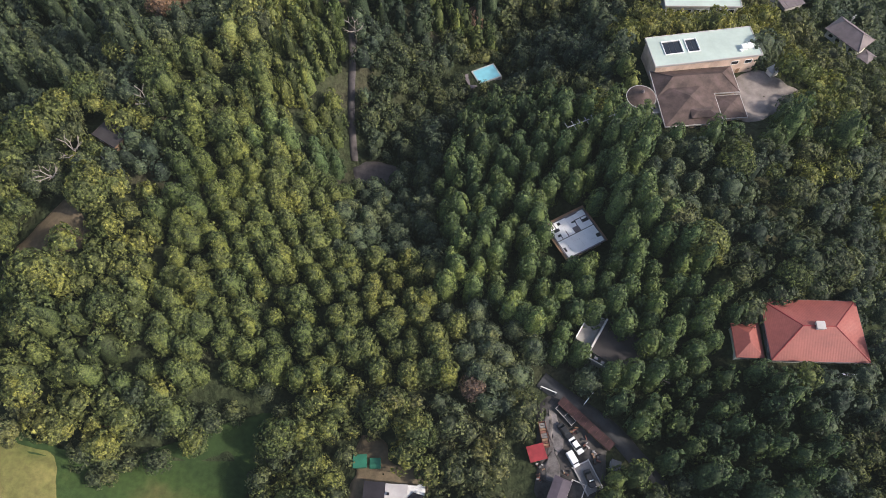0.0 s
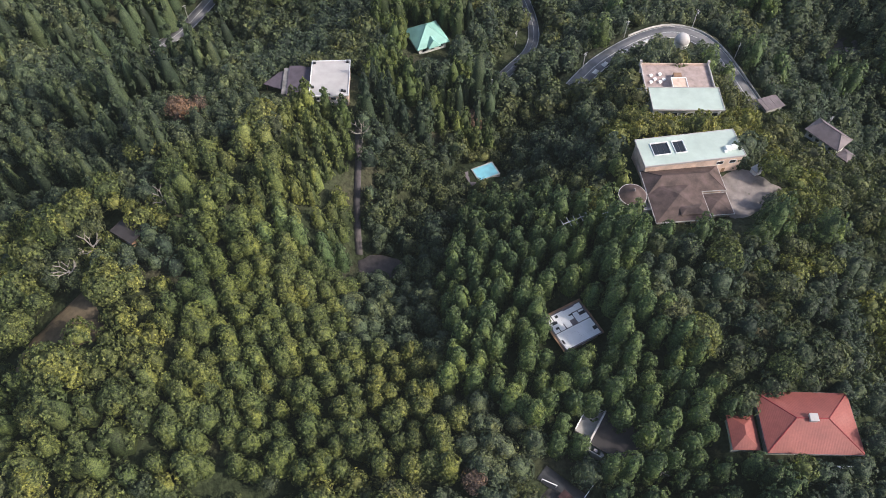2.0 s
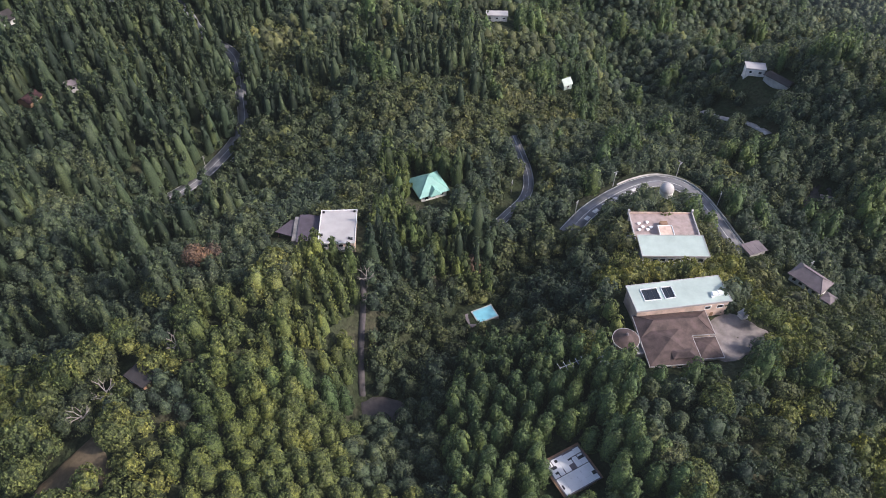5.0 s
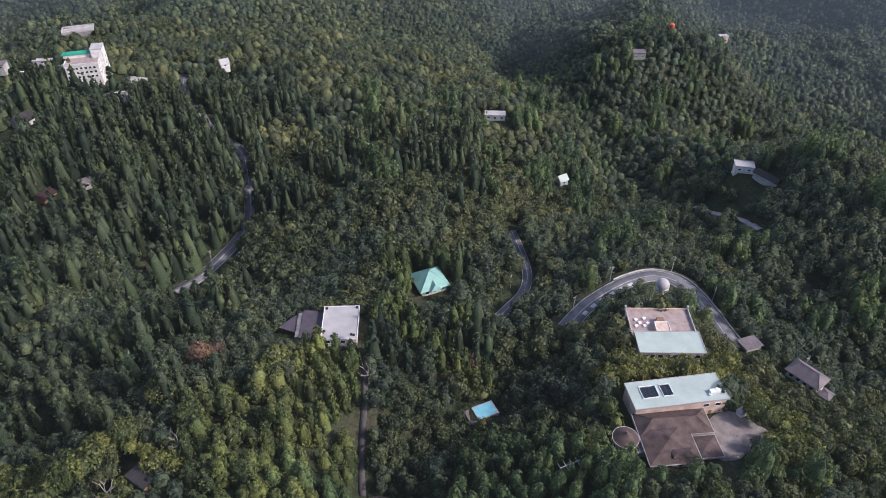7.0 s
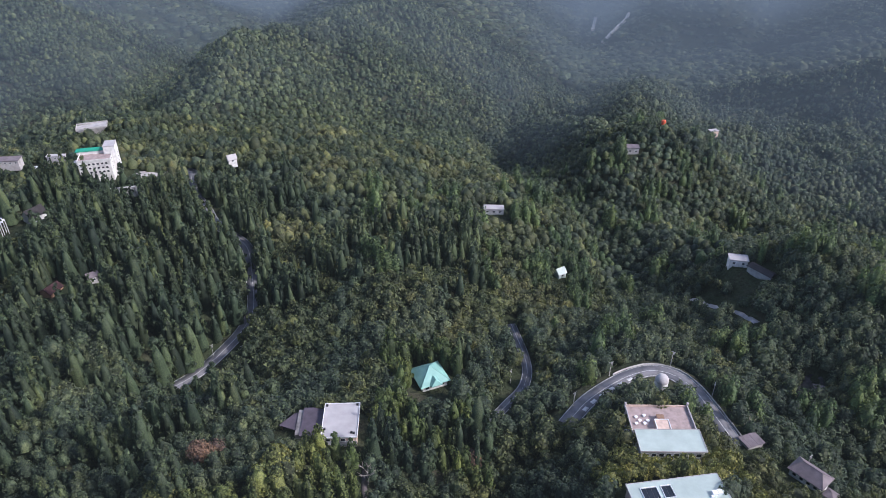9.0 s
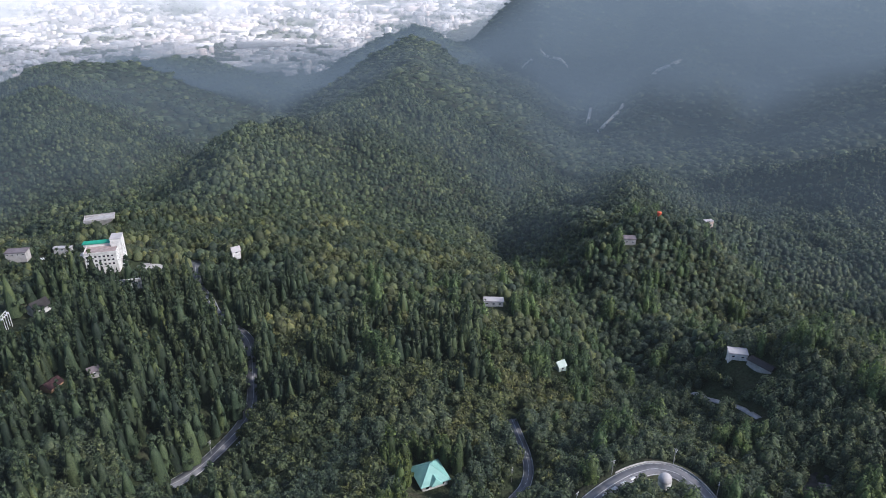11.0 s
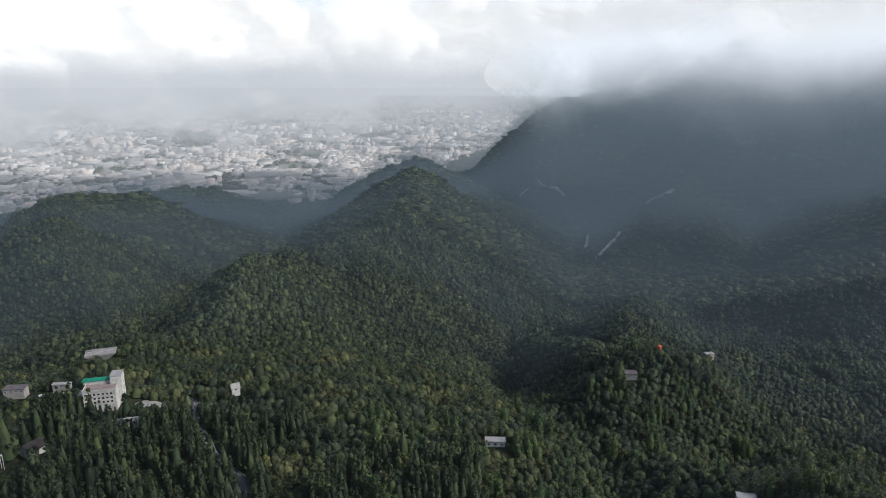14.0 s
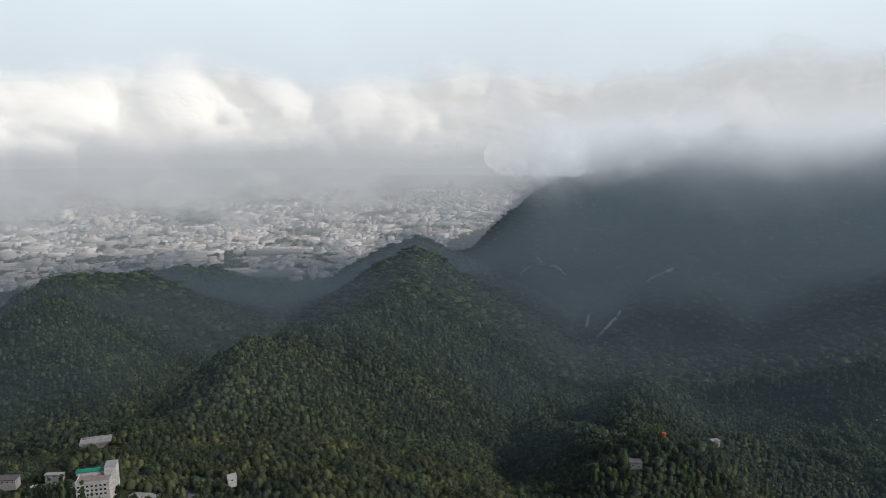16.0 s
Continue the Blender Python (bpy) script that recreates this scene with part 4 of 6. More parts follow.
# ---------------------------------------------------------------- clouds, mist and the far sky
def vapour_material(name, under, colour, glow, alpha, scale, low, high, edge, side=None, span=(0.3, 0.75)):
    """Sky and haze as emission, graded by height: alpha rises from the lower edge with a noise of its own."""
    m = bpy.data.materials.new(name)
    m.use_nodes = True
    nt = m.node_tree
    nt.nodes.clear()
    out = nt.nodes.new("ShaderNodeOutputMaterial")
    uv = nt.nodes.new("ShaderNodeUVMap")
    split = nt.nodes.new("ShaderNodeSeparateXYZ")
    nt.links.new(uv.outputs[0], split.inputs[0])
    n = noise_of(nt, scale, 6, 0.6)

    def maths(op, a, b):
        k = nt.nodes.new("ShaderNodeMath")
        k.operation = op
        for i, value in enumerate((a, b)):
            if isinstance(value, (int, float)):
                k.inputs[i].default_value = value
            else:
                nt.links.new(value, k.inputs[i])
        return k.outputs[0]

    wob = maths("MULTIPLY", maths("SUBTRACT", n, 0.5), edge)
    v = maths("ADD", split.outputs[1], wob)
    rise = nt.nodes.new("ShaderNodeMapRange")
    rise.interpolation_type = "SMOOTHSTEP"
    nt.links.new(v, rise.inputs[0])
    rise.inputs[1].default_value, rise.inputs[2].default_value = low
    fall = nt.nodes.new("ShaderNodeMapRange")
    fall.interpolation_type = "SMOOTHSTEP"
    nt.links.new(v, fall.inputs[0])
    fall.inputs[1].default_value, fall.inputs[2].default_value = high
    fall.inputs[3].default_value, fall.inputs[4].default_value = 1, 0
    a = maths("MULTIPLY", maths("MULTIPLY", rise.outputs[0], fall.outputs[0]), alpha)
    if side:
        across = nt.nodes.new("ShaderNodeMapRange")
        across.interpolation_type = "SMOOTHSTEP"
        nt.links.new(maths("ADD", split.outputs[0], maths("MULTIPLY", wob, 0.2)), across.inputs[0])
        across.inputs[1].default_value, across.inputs[2].default_value = side[:2]
        across.inputs[3].default_value = side[2]
        a = maths("MULTIPLY", a, across.outputs[0])
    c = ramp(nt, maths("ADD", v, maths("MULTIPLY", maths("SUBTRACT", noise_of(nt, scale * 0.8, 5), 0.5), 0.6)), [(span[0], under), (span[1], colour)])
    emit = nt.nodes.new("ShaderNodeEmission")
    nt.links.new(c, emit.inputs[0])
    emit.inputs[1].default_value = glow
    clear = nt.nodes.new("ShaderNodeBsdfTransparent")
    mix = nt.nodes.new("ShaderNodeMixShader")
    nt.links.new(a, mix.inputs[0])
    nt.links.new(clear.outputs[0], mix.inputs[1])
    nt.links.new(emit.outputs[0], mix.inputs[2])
    nt.links.new(mix.outputs[0], out.inputs[0])
    return m


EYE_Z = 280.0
HAZE_GLOW = (0.09, 0.115, 0.136)


def curved(name, label, category, mat, az, E, D, U, V):
    """A sheet round the far side of the view from arrays of heights (degrees) and distances."""
    rows, columns = U.shape
    a = np.radians(U)
    verts = np.stack([D * np.sin(a), D * np.cos(a), EYE_Z + D * np.tan(np.radians(E))], -1).reshape(-1, 3)
    i = np.arange(columns * rows).reshape(rows, columns)
    quads = np.stack([i[:-1, :-1], i[:-1, 1:], i[1:, 1:], i[1:, :-1]], -1).reshape(-1, 4)
    me = sheet(name, verts, quads, mat)
    uv = me.uv_layers.new(name="UVMap")
    idx = np.empty(len(me.loops), np.int32)
    me.loops.foreach_get("vertex_index", idx)
    co = np.stack([(U.ravel() - az[0]) / (az[1] - az[0]), V.ravel()], -1)[idx]
    uv.data.foreach_set("uv", co.astype(np.float32).ravel())
    me.polygons.foreach_set("use_smooth", np.ones(len(me.polygons), bool))
    return tagged(new(name, me), label, category, kind="structure")


def bank(name, label, category, mat, far, az, low, high, columns=60, rows=10):
    """A plain sheet of sky or mist between two heights in degrees."""
    u = np.linspace(az[0], az[1], columns)
    U, V = np.meshgrid(u, np.linspace(0, 1, rows))
    D = np.array([far(a) if callable(far) else far for a in u], float)[None] + 0 * U
    return curved(name, label, category, mat, az, low + (high - low) * V, D, U, V)


def cumulus(name, label, mat, far, az, low, crest, swell, seed, columns=300, rows=64):
    """A cloud bank of many swollen heads. far, low, crest: functions of azimuth in degrees."""
    r = np.random.RandomState(seed)
    heads = []
    for size, count in ((2.6, 30), (1.7, 90), (1.0, 260), (0.55, 700)):
        for _ in range(count):
            a = r.uniform(az[0], az[1])
            s = size * r.uniform(0.7, 1.25)
            heads.append((a, crest(a) - s * 0.8 - abs(r.normal()) * (1.6 if size > 2 else 2.2), s))
    heads = np.array(heads)
    u = np.linspace(az[0], az[1], columns)
    lo = np.array([low(a) for a in u])
    top = np.array([crest(a) for a in u]) - 2.6
    for a, e, s in heads:
        m = np.abs(u - a) < s
        top[m] = np.maximum(top[m], e + np.sqrt(s * s - (u[m] - a) ** 2))
    for _ in range(14):
        top[1:-1] = (top[:-2] + 2 * top[1:-1] + top[2:]) / 4
    U, V = np.meshgrid(u, np.linspace(0, 1, rows))
    E = lo[None] + (top - lo)[None] * V
    out = np.zeros(U.shape)
    for a, e, s in heads:
        q = s * s - (U - a) ** 2 - (E - e) ** 2
        out = np.maximum(out, np.clip(q, 0, None) ** 0.5 * 0.8 + 0.3 * np.clip(q, 0, None) / s)
    for _ in range(3):
        out[1:-1, 1:-1] = (out[1:-1, 1:-1] * 2 + out[:-2, 1:-1] + out[2:, 1:-1] + out[1:-1, :-2] + out[1:-1, 2:]) / 6
    D = np.array([far(a) for a in u])[None] - swell * out * np.clip(V * 3, 0, 1)
    return curved(name, label, "cloud", mat, az, E, D, U, V)


def cloud_material(name, low, edge, soft, colour=(0.74, 0.715, 0.67), glow=(0.78, 0.757, 0.71)):
    """Sunlit vapour with an added glow that dissolves at its foot and softly at its crest."""
    m = bpy.data.materials.new(name)
    m.use_nodes = True
    nt = m.node_tree
    nt.nodes.clear()
    out = nt.nodes.new("ShaderNodeOutputMaterial")
    split = nt.nodes.new("ShaderNodeSeparateXYZ")
    nt.links.new(nt.nodes.new("ShaderNodeUVMap").outputs[0], split.inputs[0])
    stretch = node(nt, "ShaderNodeVectorMath")
    stretch.operation = "MULTIPLY"
    stretch.inputs[1].default_value = (1, 1, 1.8)
    nt.links.new(place_of(nt), stretch.inputs[0])
    n = noise_of(nt, 0.0035, 6, 0.58, stretch.outputs[0])

    def line(a, b, c, d):
        k = nt.nodes.new("ShaderNodeMapRange")
        k.interpolation_type = "SMOOTHSTEP"
        for i, value in enumerate((a, b, c, d)):
            k.inputs[i + 1].default_value = value
        return k

    def maths(op, a, b):
        k = nt.nodes.new("ShaderNodeMath")
        k.operation = op
        for i, value in enumerate((a, b)):
            if isinstance(value, (int, float)):
                k.inputs[i].default_value = value
            else:
                nt.links.new(value, k.inputs[i])
        return k.outputs[0]

    v = maths("ADD", split.outputs[1], maths("MULTIPLY", maths("SUBTRACT", n, 0.5), edge))
    rise, fall = line(*low, 0, 1), line(1 - 1.7 * soft, 1 - 0.35 * soft, 1, 0)
    nt.links.new(v, rise.inputs[0])
    nt.links.new(maths("ADD", split.outputs[1], maths("MULTIPLY", maths("SUBTRACT", noise_of(nt, 0.0028, 1.5, 0.5, stretch.outputs[0]), 0.5), soft)), fall.inputs[0])
    body = node(nt, "ShaderNodeBsdfDiffuse", Roughness=1.0)
    body.inputs[0].default_value = (*colour, 1)
    swell = node(nt, "ShaderNodeBump", Strength=0.8, Distance=40.0)
    nt.links.new(noise_of(nt, 0.004, 3, 0.5, stretch.outputs[0]), swell.inputs["Height"])
    nt.links.new(swell.outputs[0], body.inputs["Normal"])
    # Emission added to whiten the cloud beyond the sunlight it receives.
    emit = nt.nodes.new("ShaderNodeEmission")
    emit.inputs[0].default_value = (*glow, 1)
    both = nt.nodes.new("ShaderNodeAddShader")
    nt.links.new(body.outputs[0], both.inputs[0])
    nt.links.new(emit.outputs[0], both.inputs[1])
    mix = nt.nodes.new("ShaderNodeMixShader")
    cover = maths("MULTIPLY", rise.outputs[0], fall.outputs[0])
    drops = node(nt, "ShaderNodeTexWhiteNoise")
    nt.links.new(place_of(nt), drops.inputs["Vector"])
    spray = maths("MULTIPLY", maths("SUBTRACT", maths("MULTIPLY", drops.outputs["Value"], 2.0), 1.0), maths("MULTIPLY", cover, maths("SUBTRACT", 1.0, cover)))
    nt.links.new(maths("ADD", cover, spray), mix.inputs[0])
    nt.links.new(nt.nodes.new("ShaderNodeBsdfTransparent").outputs[0], mix.inputs[1])
    nt.links.new(both.outputs[0], mix.inputs[2])
    nt.links.new(mix.outputs[0], out.inputs[0])
    return m


def ease(a, a0, a1, v0, v1):
    q = min(1, max(0, (a - a0) / (a1 - a0)))
    return v0 + (v1 - v0) * q * q * (3 - 2 * q)


bank("backdrop", "pale blue hazy sky behind the clouds", "sky", vapour_material("far_sky", (0.62, 0.66, 0.67), (0.76, 0.81, 0.81), 1.75, 1.0, 0.0005, (-1, -0.9), (5, 6), 0.0), 4970, (-50, 50), -5, 18)
cumulus("cloud_bank_back", "white billowing cloud bank in the distance", cloud_material("cloud_white", (0.0, 0.3), 0.2, 0.22), lambda a: 4930, (-48, 48), lambda a: -3.2,
        lambda a: 6.4 + 0.7 * math.sin(a * 0.3 + 1) + ease(a, 15, 28, 0, 1.6), 55, 51)
cumulus("cloud_bank", "soft low white cloud with a ragged foot", cloud_material("cloud_soft", (0.08, 0.46), 0.62, 0.3), lambda a: ease(a, 3, 12, 3630, 2900), (-48, 48),
        lambda a: ease(a, -12, 2, -8.3, -5.8) + ease(a, 6, 16, 0, 1.5) + 0.4 * math.sin(a * 0.45) - ease(a, 7, 11, 0, 1.3) * math.cos((a - 14.5) * 0.5),
        lambda a: 3.4 + 1.1 * math.sin(a * 0.23 + 2.2) + ease(a, 18, 28, 0, 3.0), 48, 71)
# Mountain mist and city haze are glowing sheets, their tone set by emission.
bank("mist_right", "glowing pale sheet for mist over the far mountain", "mist", vapour_material("mist_right", (0.2, 0.25, 0.28), (1.0, 1.03, 1.05), 1.1, 0.8, 0.002, (-0.15, 0.78), (0.72, 0.98), 0.3, (0.035, 0.2, 0.0), (0.3, 0.8)), lambda a: ease(a, 3, 14, 3150, 2500), (1, 48), -10.5, 3.5)
bank("mist_far", "glowing pale sheet for haze over the city", "mist", vapour_material("mist_far", (0.43, 0.455, 0.465), (0.66, 0.665, 0.66), 1.15, 0.92, 0.0014, (-0.15, 0.75), (0.68, 0.9), 0.12, (0.995, 0.9, 0.0)), lambda a: ease(a, -7, 1, 3440, 3560), (-48, 10), -12.5, 2.5)


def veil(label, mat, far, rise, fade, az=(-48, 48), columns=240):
    """A glowing sheet for haze at one distance: it thickens upward from the ground and thins out again towards the sky.
    """
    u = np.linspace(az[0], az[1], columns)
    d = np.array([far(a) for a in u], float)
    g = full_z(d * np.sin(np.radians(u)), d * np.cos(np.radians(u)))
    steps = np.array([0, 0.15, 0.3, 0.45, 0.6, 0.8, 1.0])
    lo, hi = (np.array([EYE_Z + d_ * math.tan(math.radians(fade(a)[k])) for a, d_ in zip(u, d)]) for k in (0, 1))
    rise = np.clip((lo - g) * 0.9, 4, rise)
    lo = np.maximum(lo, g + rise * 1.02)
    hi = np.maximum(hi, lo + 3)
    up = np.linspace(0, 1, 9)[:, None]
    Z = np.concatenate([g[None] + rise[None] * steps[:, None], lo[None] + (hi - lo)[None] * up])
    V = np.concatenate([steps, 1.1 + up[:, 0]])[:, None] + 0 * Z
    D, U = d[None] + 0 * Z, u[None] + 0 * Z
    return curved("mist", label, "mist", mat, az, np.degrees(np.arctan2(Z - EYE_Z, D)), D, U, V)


def haze_lift_layer():
    """A level, faintly glowing sheet over the woods, below the flight, added to lift dark tones as haze would."""
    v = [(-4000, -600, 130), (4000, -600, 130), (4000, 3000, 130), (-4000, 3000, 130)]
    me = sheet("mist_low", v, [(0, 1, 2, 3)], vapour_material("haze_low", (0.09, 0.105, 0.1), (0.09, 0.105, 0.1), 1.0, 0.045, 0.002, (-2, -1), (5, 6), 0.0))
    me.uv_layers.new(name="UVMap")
    tagged(new("mist_low", me), "faint glowing sheet added to lift the dark woods like haze", "mist", kind="structure")


haze_lift_layer()


def low_fade(a):
    return -13.5, -8.5


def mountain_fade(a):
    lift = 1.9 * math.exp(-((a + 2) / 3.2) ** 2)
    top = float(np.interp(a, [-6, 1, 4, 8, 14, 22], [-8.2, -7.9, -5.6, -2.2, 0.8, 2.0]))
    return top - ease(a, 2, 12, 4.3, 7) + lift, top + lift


# Emissive sheets paint the distance haze; their tops follow the skyline from the camera.
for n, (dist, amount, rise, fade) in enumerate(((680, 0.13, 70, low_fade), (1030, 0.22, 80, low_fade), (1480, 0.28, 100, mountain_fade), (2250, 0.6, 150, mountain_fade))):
    veil("glowing blue sheet standing in for haze between the hills", vapour_material("haze_%d" % n, HAZE_GLOW, HAZE_GLOW, (1.0, 1.0, 1.2, 1.5)[n], amount, 0.0016, (0.0, 1.0), (1.1, 2.05), 0.2),
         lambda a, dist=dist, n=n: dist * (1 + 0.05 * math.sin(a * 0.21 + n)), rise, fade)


# ---------------------------------------------------------------- pale stream beds and walls on the far slopes
STONE = plain("pale_stone", (0.66, 0.64, 0.6), 0.85, scale=0.05)
for label, points, wide in (("white boulder stream falling down the far valley", [(494, 2190), (530, 2215), (556, 2260), (600, 2325)], 8),
                            ("white boulder stream falling down the far valley", [(484, 2300), (500, 2380), (523, 2459)], 10),
                            ("curved pale retaining wall on the far slope", [(339, 3065), (375, 3056), (419, 2950), (470, 2890), (497, 2824)], 5),
                            ("pale quarry scar on the far mountain", [(718, 2429), (745, 2432), (768, 2404), (802, 2413)], 12)):
    xy = smooth_line(points, 25)
    line = np.c_[xy, full_z(xy[:, 0], xy[:, 1]) + 9]
    tagged(new("stream", sheet("stream", *ribbon(line, -wide / 2, wide / 2, 0, 12), STONE)), label, "stream bed", kind="structure")


# ---------------------------------------------------------------- buildings
def window(root, x, y, z, w, h, face="s", mat=None):
    """A framed window set into a wall that faces s, n, e or w of its house."""
    f = 0.12
    turn = {"s": 0, "e": 90, "n": 180, "w": -90}[face]
    bm = bmesh.new()
    for a, b, c, d in ((-w / 2 - f, w / 2 + f, -h / 2 - f, -h / 2), (-w / 2 - f, w / 2 + f, h / 2, h / 2 + f), (-w / 2 - f, -w / 2, -h / 2, h / 2), (w / 2, w / 2 + f, -h / 2, h / 2)):
        box(a, b, -0.1, 0.05, c, d, bm)
    frame_ob = part("window", bm, mat or WHITE_PAINT, root, "white framed window")
    frame_ob.matrix_basis = pose(x, y, z, 0, 0, turn)
    part("pane", box(-w / 2, w / 2, -0.03, 0.03, -h / 2, h / 2), GLASS_DARK, frame_ob, "dark glass pane")
    return frame_ob


def rim(x0, x1, y0, y1, z0, z1, wide):
    """A low wall round a flat roof."""
    bm = bmesh.new()
    box(x0, x1, y0, y0 + wide, z0, z1, bm)
    box(x0, x1, y1 - wide, y1, z0, z1, bm)
    box(x0, x0 + wide, y0 + wide, y1 - wide, z0, z1, bm)
    box(x1 - wide, x1, y0 + wide, y1 - wide, z0, z1, bm)
    return bm


def cylinder(r0, r1, z0, z1, sides=24, x=0, y=0, bm=None):
    bm = bm or bmesh.new()
    a = [bm.verts.new((x + r0 * math.cos(6.2832 * k / sides), y + r0 * math.sin(6.2832 * k / sides), z0)) for k in range(sides)]
    b = [bm.verts.new((x + r1 * math.cos(6.2832 * k / sides), y + r1 * math.sin(6.2832 * k / sides), z1)) for k in range(sides)]
    bm.faces.new(a[::-1])
    bm.faces.new(b)
    for k in range(sides):
        bm.faces.new((a[k], a[(k + 1) % sides], b[(k + 1) % sides], b[k]))
    return bm


def ridge_caps(pairs, bm=None):
    bm = bm or bmesh.new()
    for a, b in pairs:
        tube([a, b], 0.14, 5, bm)
    return bm


def long_white_house():
    root = empty("house", pose(84.6, 166.5, 37, 0, 0, 8.3), "long pink house with a flat mint green roof and skylights", "house")
    part("wall", box(-17.0, 17.0, -5.6, 5.6, -3, 7.7), PINK_WALL, root, "pale pink plaster wall")
    bm = bmesh.new()
    for x0, x1, y0, y1 in ((-17.6, -13.2, -6.1, 6.1), (-7.0, -5.6, -6.1, 6.1), (-1.6, 17.6, -6.1, 6.1), (-13.2, -7.0, -6.1, -1.9), (-13.2, -7.0, 3.6, 6.1), (-5.6, -1.6, -6.1, -1.9), (-5.6, -1.6, 3.6, 6.1)):
        box(x0, x1, y0, y1, 7.7, 8.1, bm)
    bmesh.ops.remove_doubles(bm, verts=bm.verts, dist=0.001)
    part("roof", bm, MINT_ROOF, root, "pale mint green flat roof")
    part("roof_edge", rim(-17.65, 17.65, -6.15, 6.15, 7.65, 8.28, 0.22), PALE_ROOF, root)
    for x0, x1 in ((-13.2, -7.0), (-5.6, -1.6)):
        sky_ob = part("skylight", rim(x0, x1, -1.9, 3.6, 7.6, 8.45, 0.18), WHITE_PAINT, root, "white framed roof skylight")
        n = 3 if x1 - x0 > 5 else 2
        for k in range(n):
            a, b = x0 + 0.18 + (x1 - x0 - 0.36) * k / n, x0 + 0.18 + (x1 - x0 - 0.36) * (k + 1) / n
            part("pane", box(a + 0.05, b - 0.05, -1.7, 3.4, 7.9, 8.0), GLASS_DARK, sky_ob, "dark glass pane")
    for x, y, w, d, h in ((12.4, -2.6, 2.0, 1.7, 1.2), (14.6, -2.2, 1.6, 2.0, 0.9), (11.2, -3.6, 1.0, 0.8, 0.6)):
        part("air_unit", bevelled(box(x - w / 2, x + w / 2, y - d / 2, y + d / 2, 8.1, 8.1 + h), 0.06), WHITE_PAINT, root, "white rooftop air unit")
    for x in (9.5, 14.0):
        window(root, x, -5.62, 5.2, 2.2, 1.5)
    window(root, 17.02, -1.5, 4.6, 2.0, 1.6, "e")
    window(root, 17.02, 2.5, 4.6, 2.0, 1.6, "e")
    part("door", box(11.2, 12.4, -5.68, -5.5, 0, 2.1), WOOD, root, "brown wooden door")


def brown_house():
    root = empty("house", pose(81.5, 150.2, 37, 0, 0, 5), "pink house with a brown hipped shingle roof and pale eaves", "house")
    part("wall", box(-12.3, 12.3, 0.8, 9.4, -3, 4), PINK_WALL, root)
    part("wall", box(-12.3, 4.0, -10.4, 0.8, -3, 4), PINK_WALL, root)
    part("wall", box(4.0, 12.6, -8.2, -0.8, -3, 3), PINK_WALL, root)
    main = part("roof", hip_roof(-13.2, 13.2, 0.0, 10.4, 4.3, 3.1, True, 0.3, 5.4), BROWN_ROOF, root, "brown hipped shingle roof")
    part("ridge_cap", ridge_caps([((-7.8, 5.2, 7.4), (7.8, 5.2, 7.4)), ((7.8, 5.2, 7.4), (13.2, 0, 4.3)), ((7.8, 5.2, 7.4), (13.2, 10.4, 4.3)), ((-7.8, 5.2, 7.4), (-13.2, 10.4, 4.3))]), BROWN_ROOF, main)
    part("roof", hip_roof(-13.2, 4.9, -11.4, 6.0, 4.32, 2.9, False, 0.3, 8.6), BROWN_ROOF, root, "brown hipped shingle roof")
    part("roof", hip_roof(4.6, 13.4, -9.2, -0.4, 3.3, 1.3, True, 0.3, 4.2), BROWN_ROOF, root, "low brown wing roof")
    part("fascia", rim(-13.4, 13.4, -0.1, 10.6, 3.85, 4.28, 0.2), PALE_ROOF, root, "cream eave board")
    part("fascia", rim(-13.4, 5.1, -11.6, 0.1, 3.84, 4.27, 0.2), PALE_ROOF, root, "cream eave board")
    part("fascia", rim(4.9, 13.6, -9.4, -0.2, 2.85, 3.27, 0.2), PALE_ROOF, root, "cream eave board")
    dormer = part("dormer", box(-4.6, 2.6, -9.6, -6.4, 4.3, 5.6), BROWN_ROOF, root, "low brown roof dormer")
    part("dormer_roof", hip_roof(-5.0, 3.0, -10.0, -6.0, 5.7, 0.8, True, 0.15, 2.0), BROWN_ROOF, dormer)
    for x in (-10, -6, -2, 2):
        window(root, x, -10.42, 1.8, 1.8, 1.4)
    window(root, 7, -8.22, 1.6, 1.8, 1.3)
    window(root, 10.5, -8.22, 1.6, 1.8, 1.3)
    window(root, 12.32, 5, 2, 2.0, 1.4, "e")


def round_tower():
    root = empty("tower", pose(63.4, 149.2, 37), "round pink tower with a brown conical roof", "tower")
    part("wall", cylinder(3.9, 3.9, -4, 3.9, 28), PINK_WALL, root)
    part("roof_rim", cylinder(4.7, 4.7, 3.9, 4.25, 28), PALE_ROOF, root, "cream ring at the eave")
    part("roof", cylinder(4.5, 0.5, 4.25, 6.6, 28), BROWN_ROOF, root, "brown conical shingle roof")
    part("finial", cylinder(0.55, 0.25, 6.6, 7.5, 12), GREY_ROOF, root)
    for a in (200, 240, 280, 320):
        w = window(root, 3.92 * math.cos(radians(a)), 3.92 * math.sin(radians(a)), 1.6, 1.1, 1.5)
        w.matrix_basis = pose(3.92 * math.cos(radians(a)), 3.92 * math.sin(radians(a)), 1.6, 0, 0, a + 90)
    walk_ob = empty("terrace", pose(68.6, 146.6, 37, 0, 0, 5), "small terrace with pale low walls between tower and house", "terrace")
    part("floor", box(-2.2, 1.6, -2.6, 2.6, -3, 2.4), CONCRETE, walk_ob)
    part("parapet", rim(-2.3, 1.7, -2.7, 2.7, 2.4, 3.2, 0.22), PALE_ROOF, walk_ob)


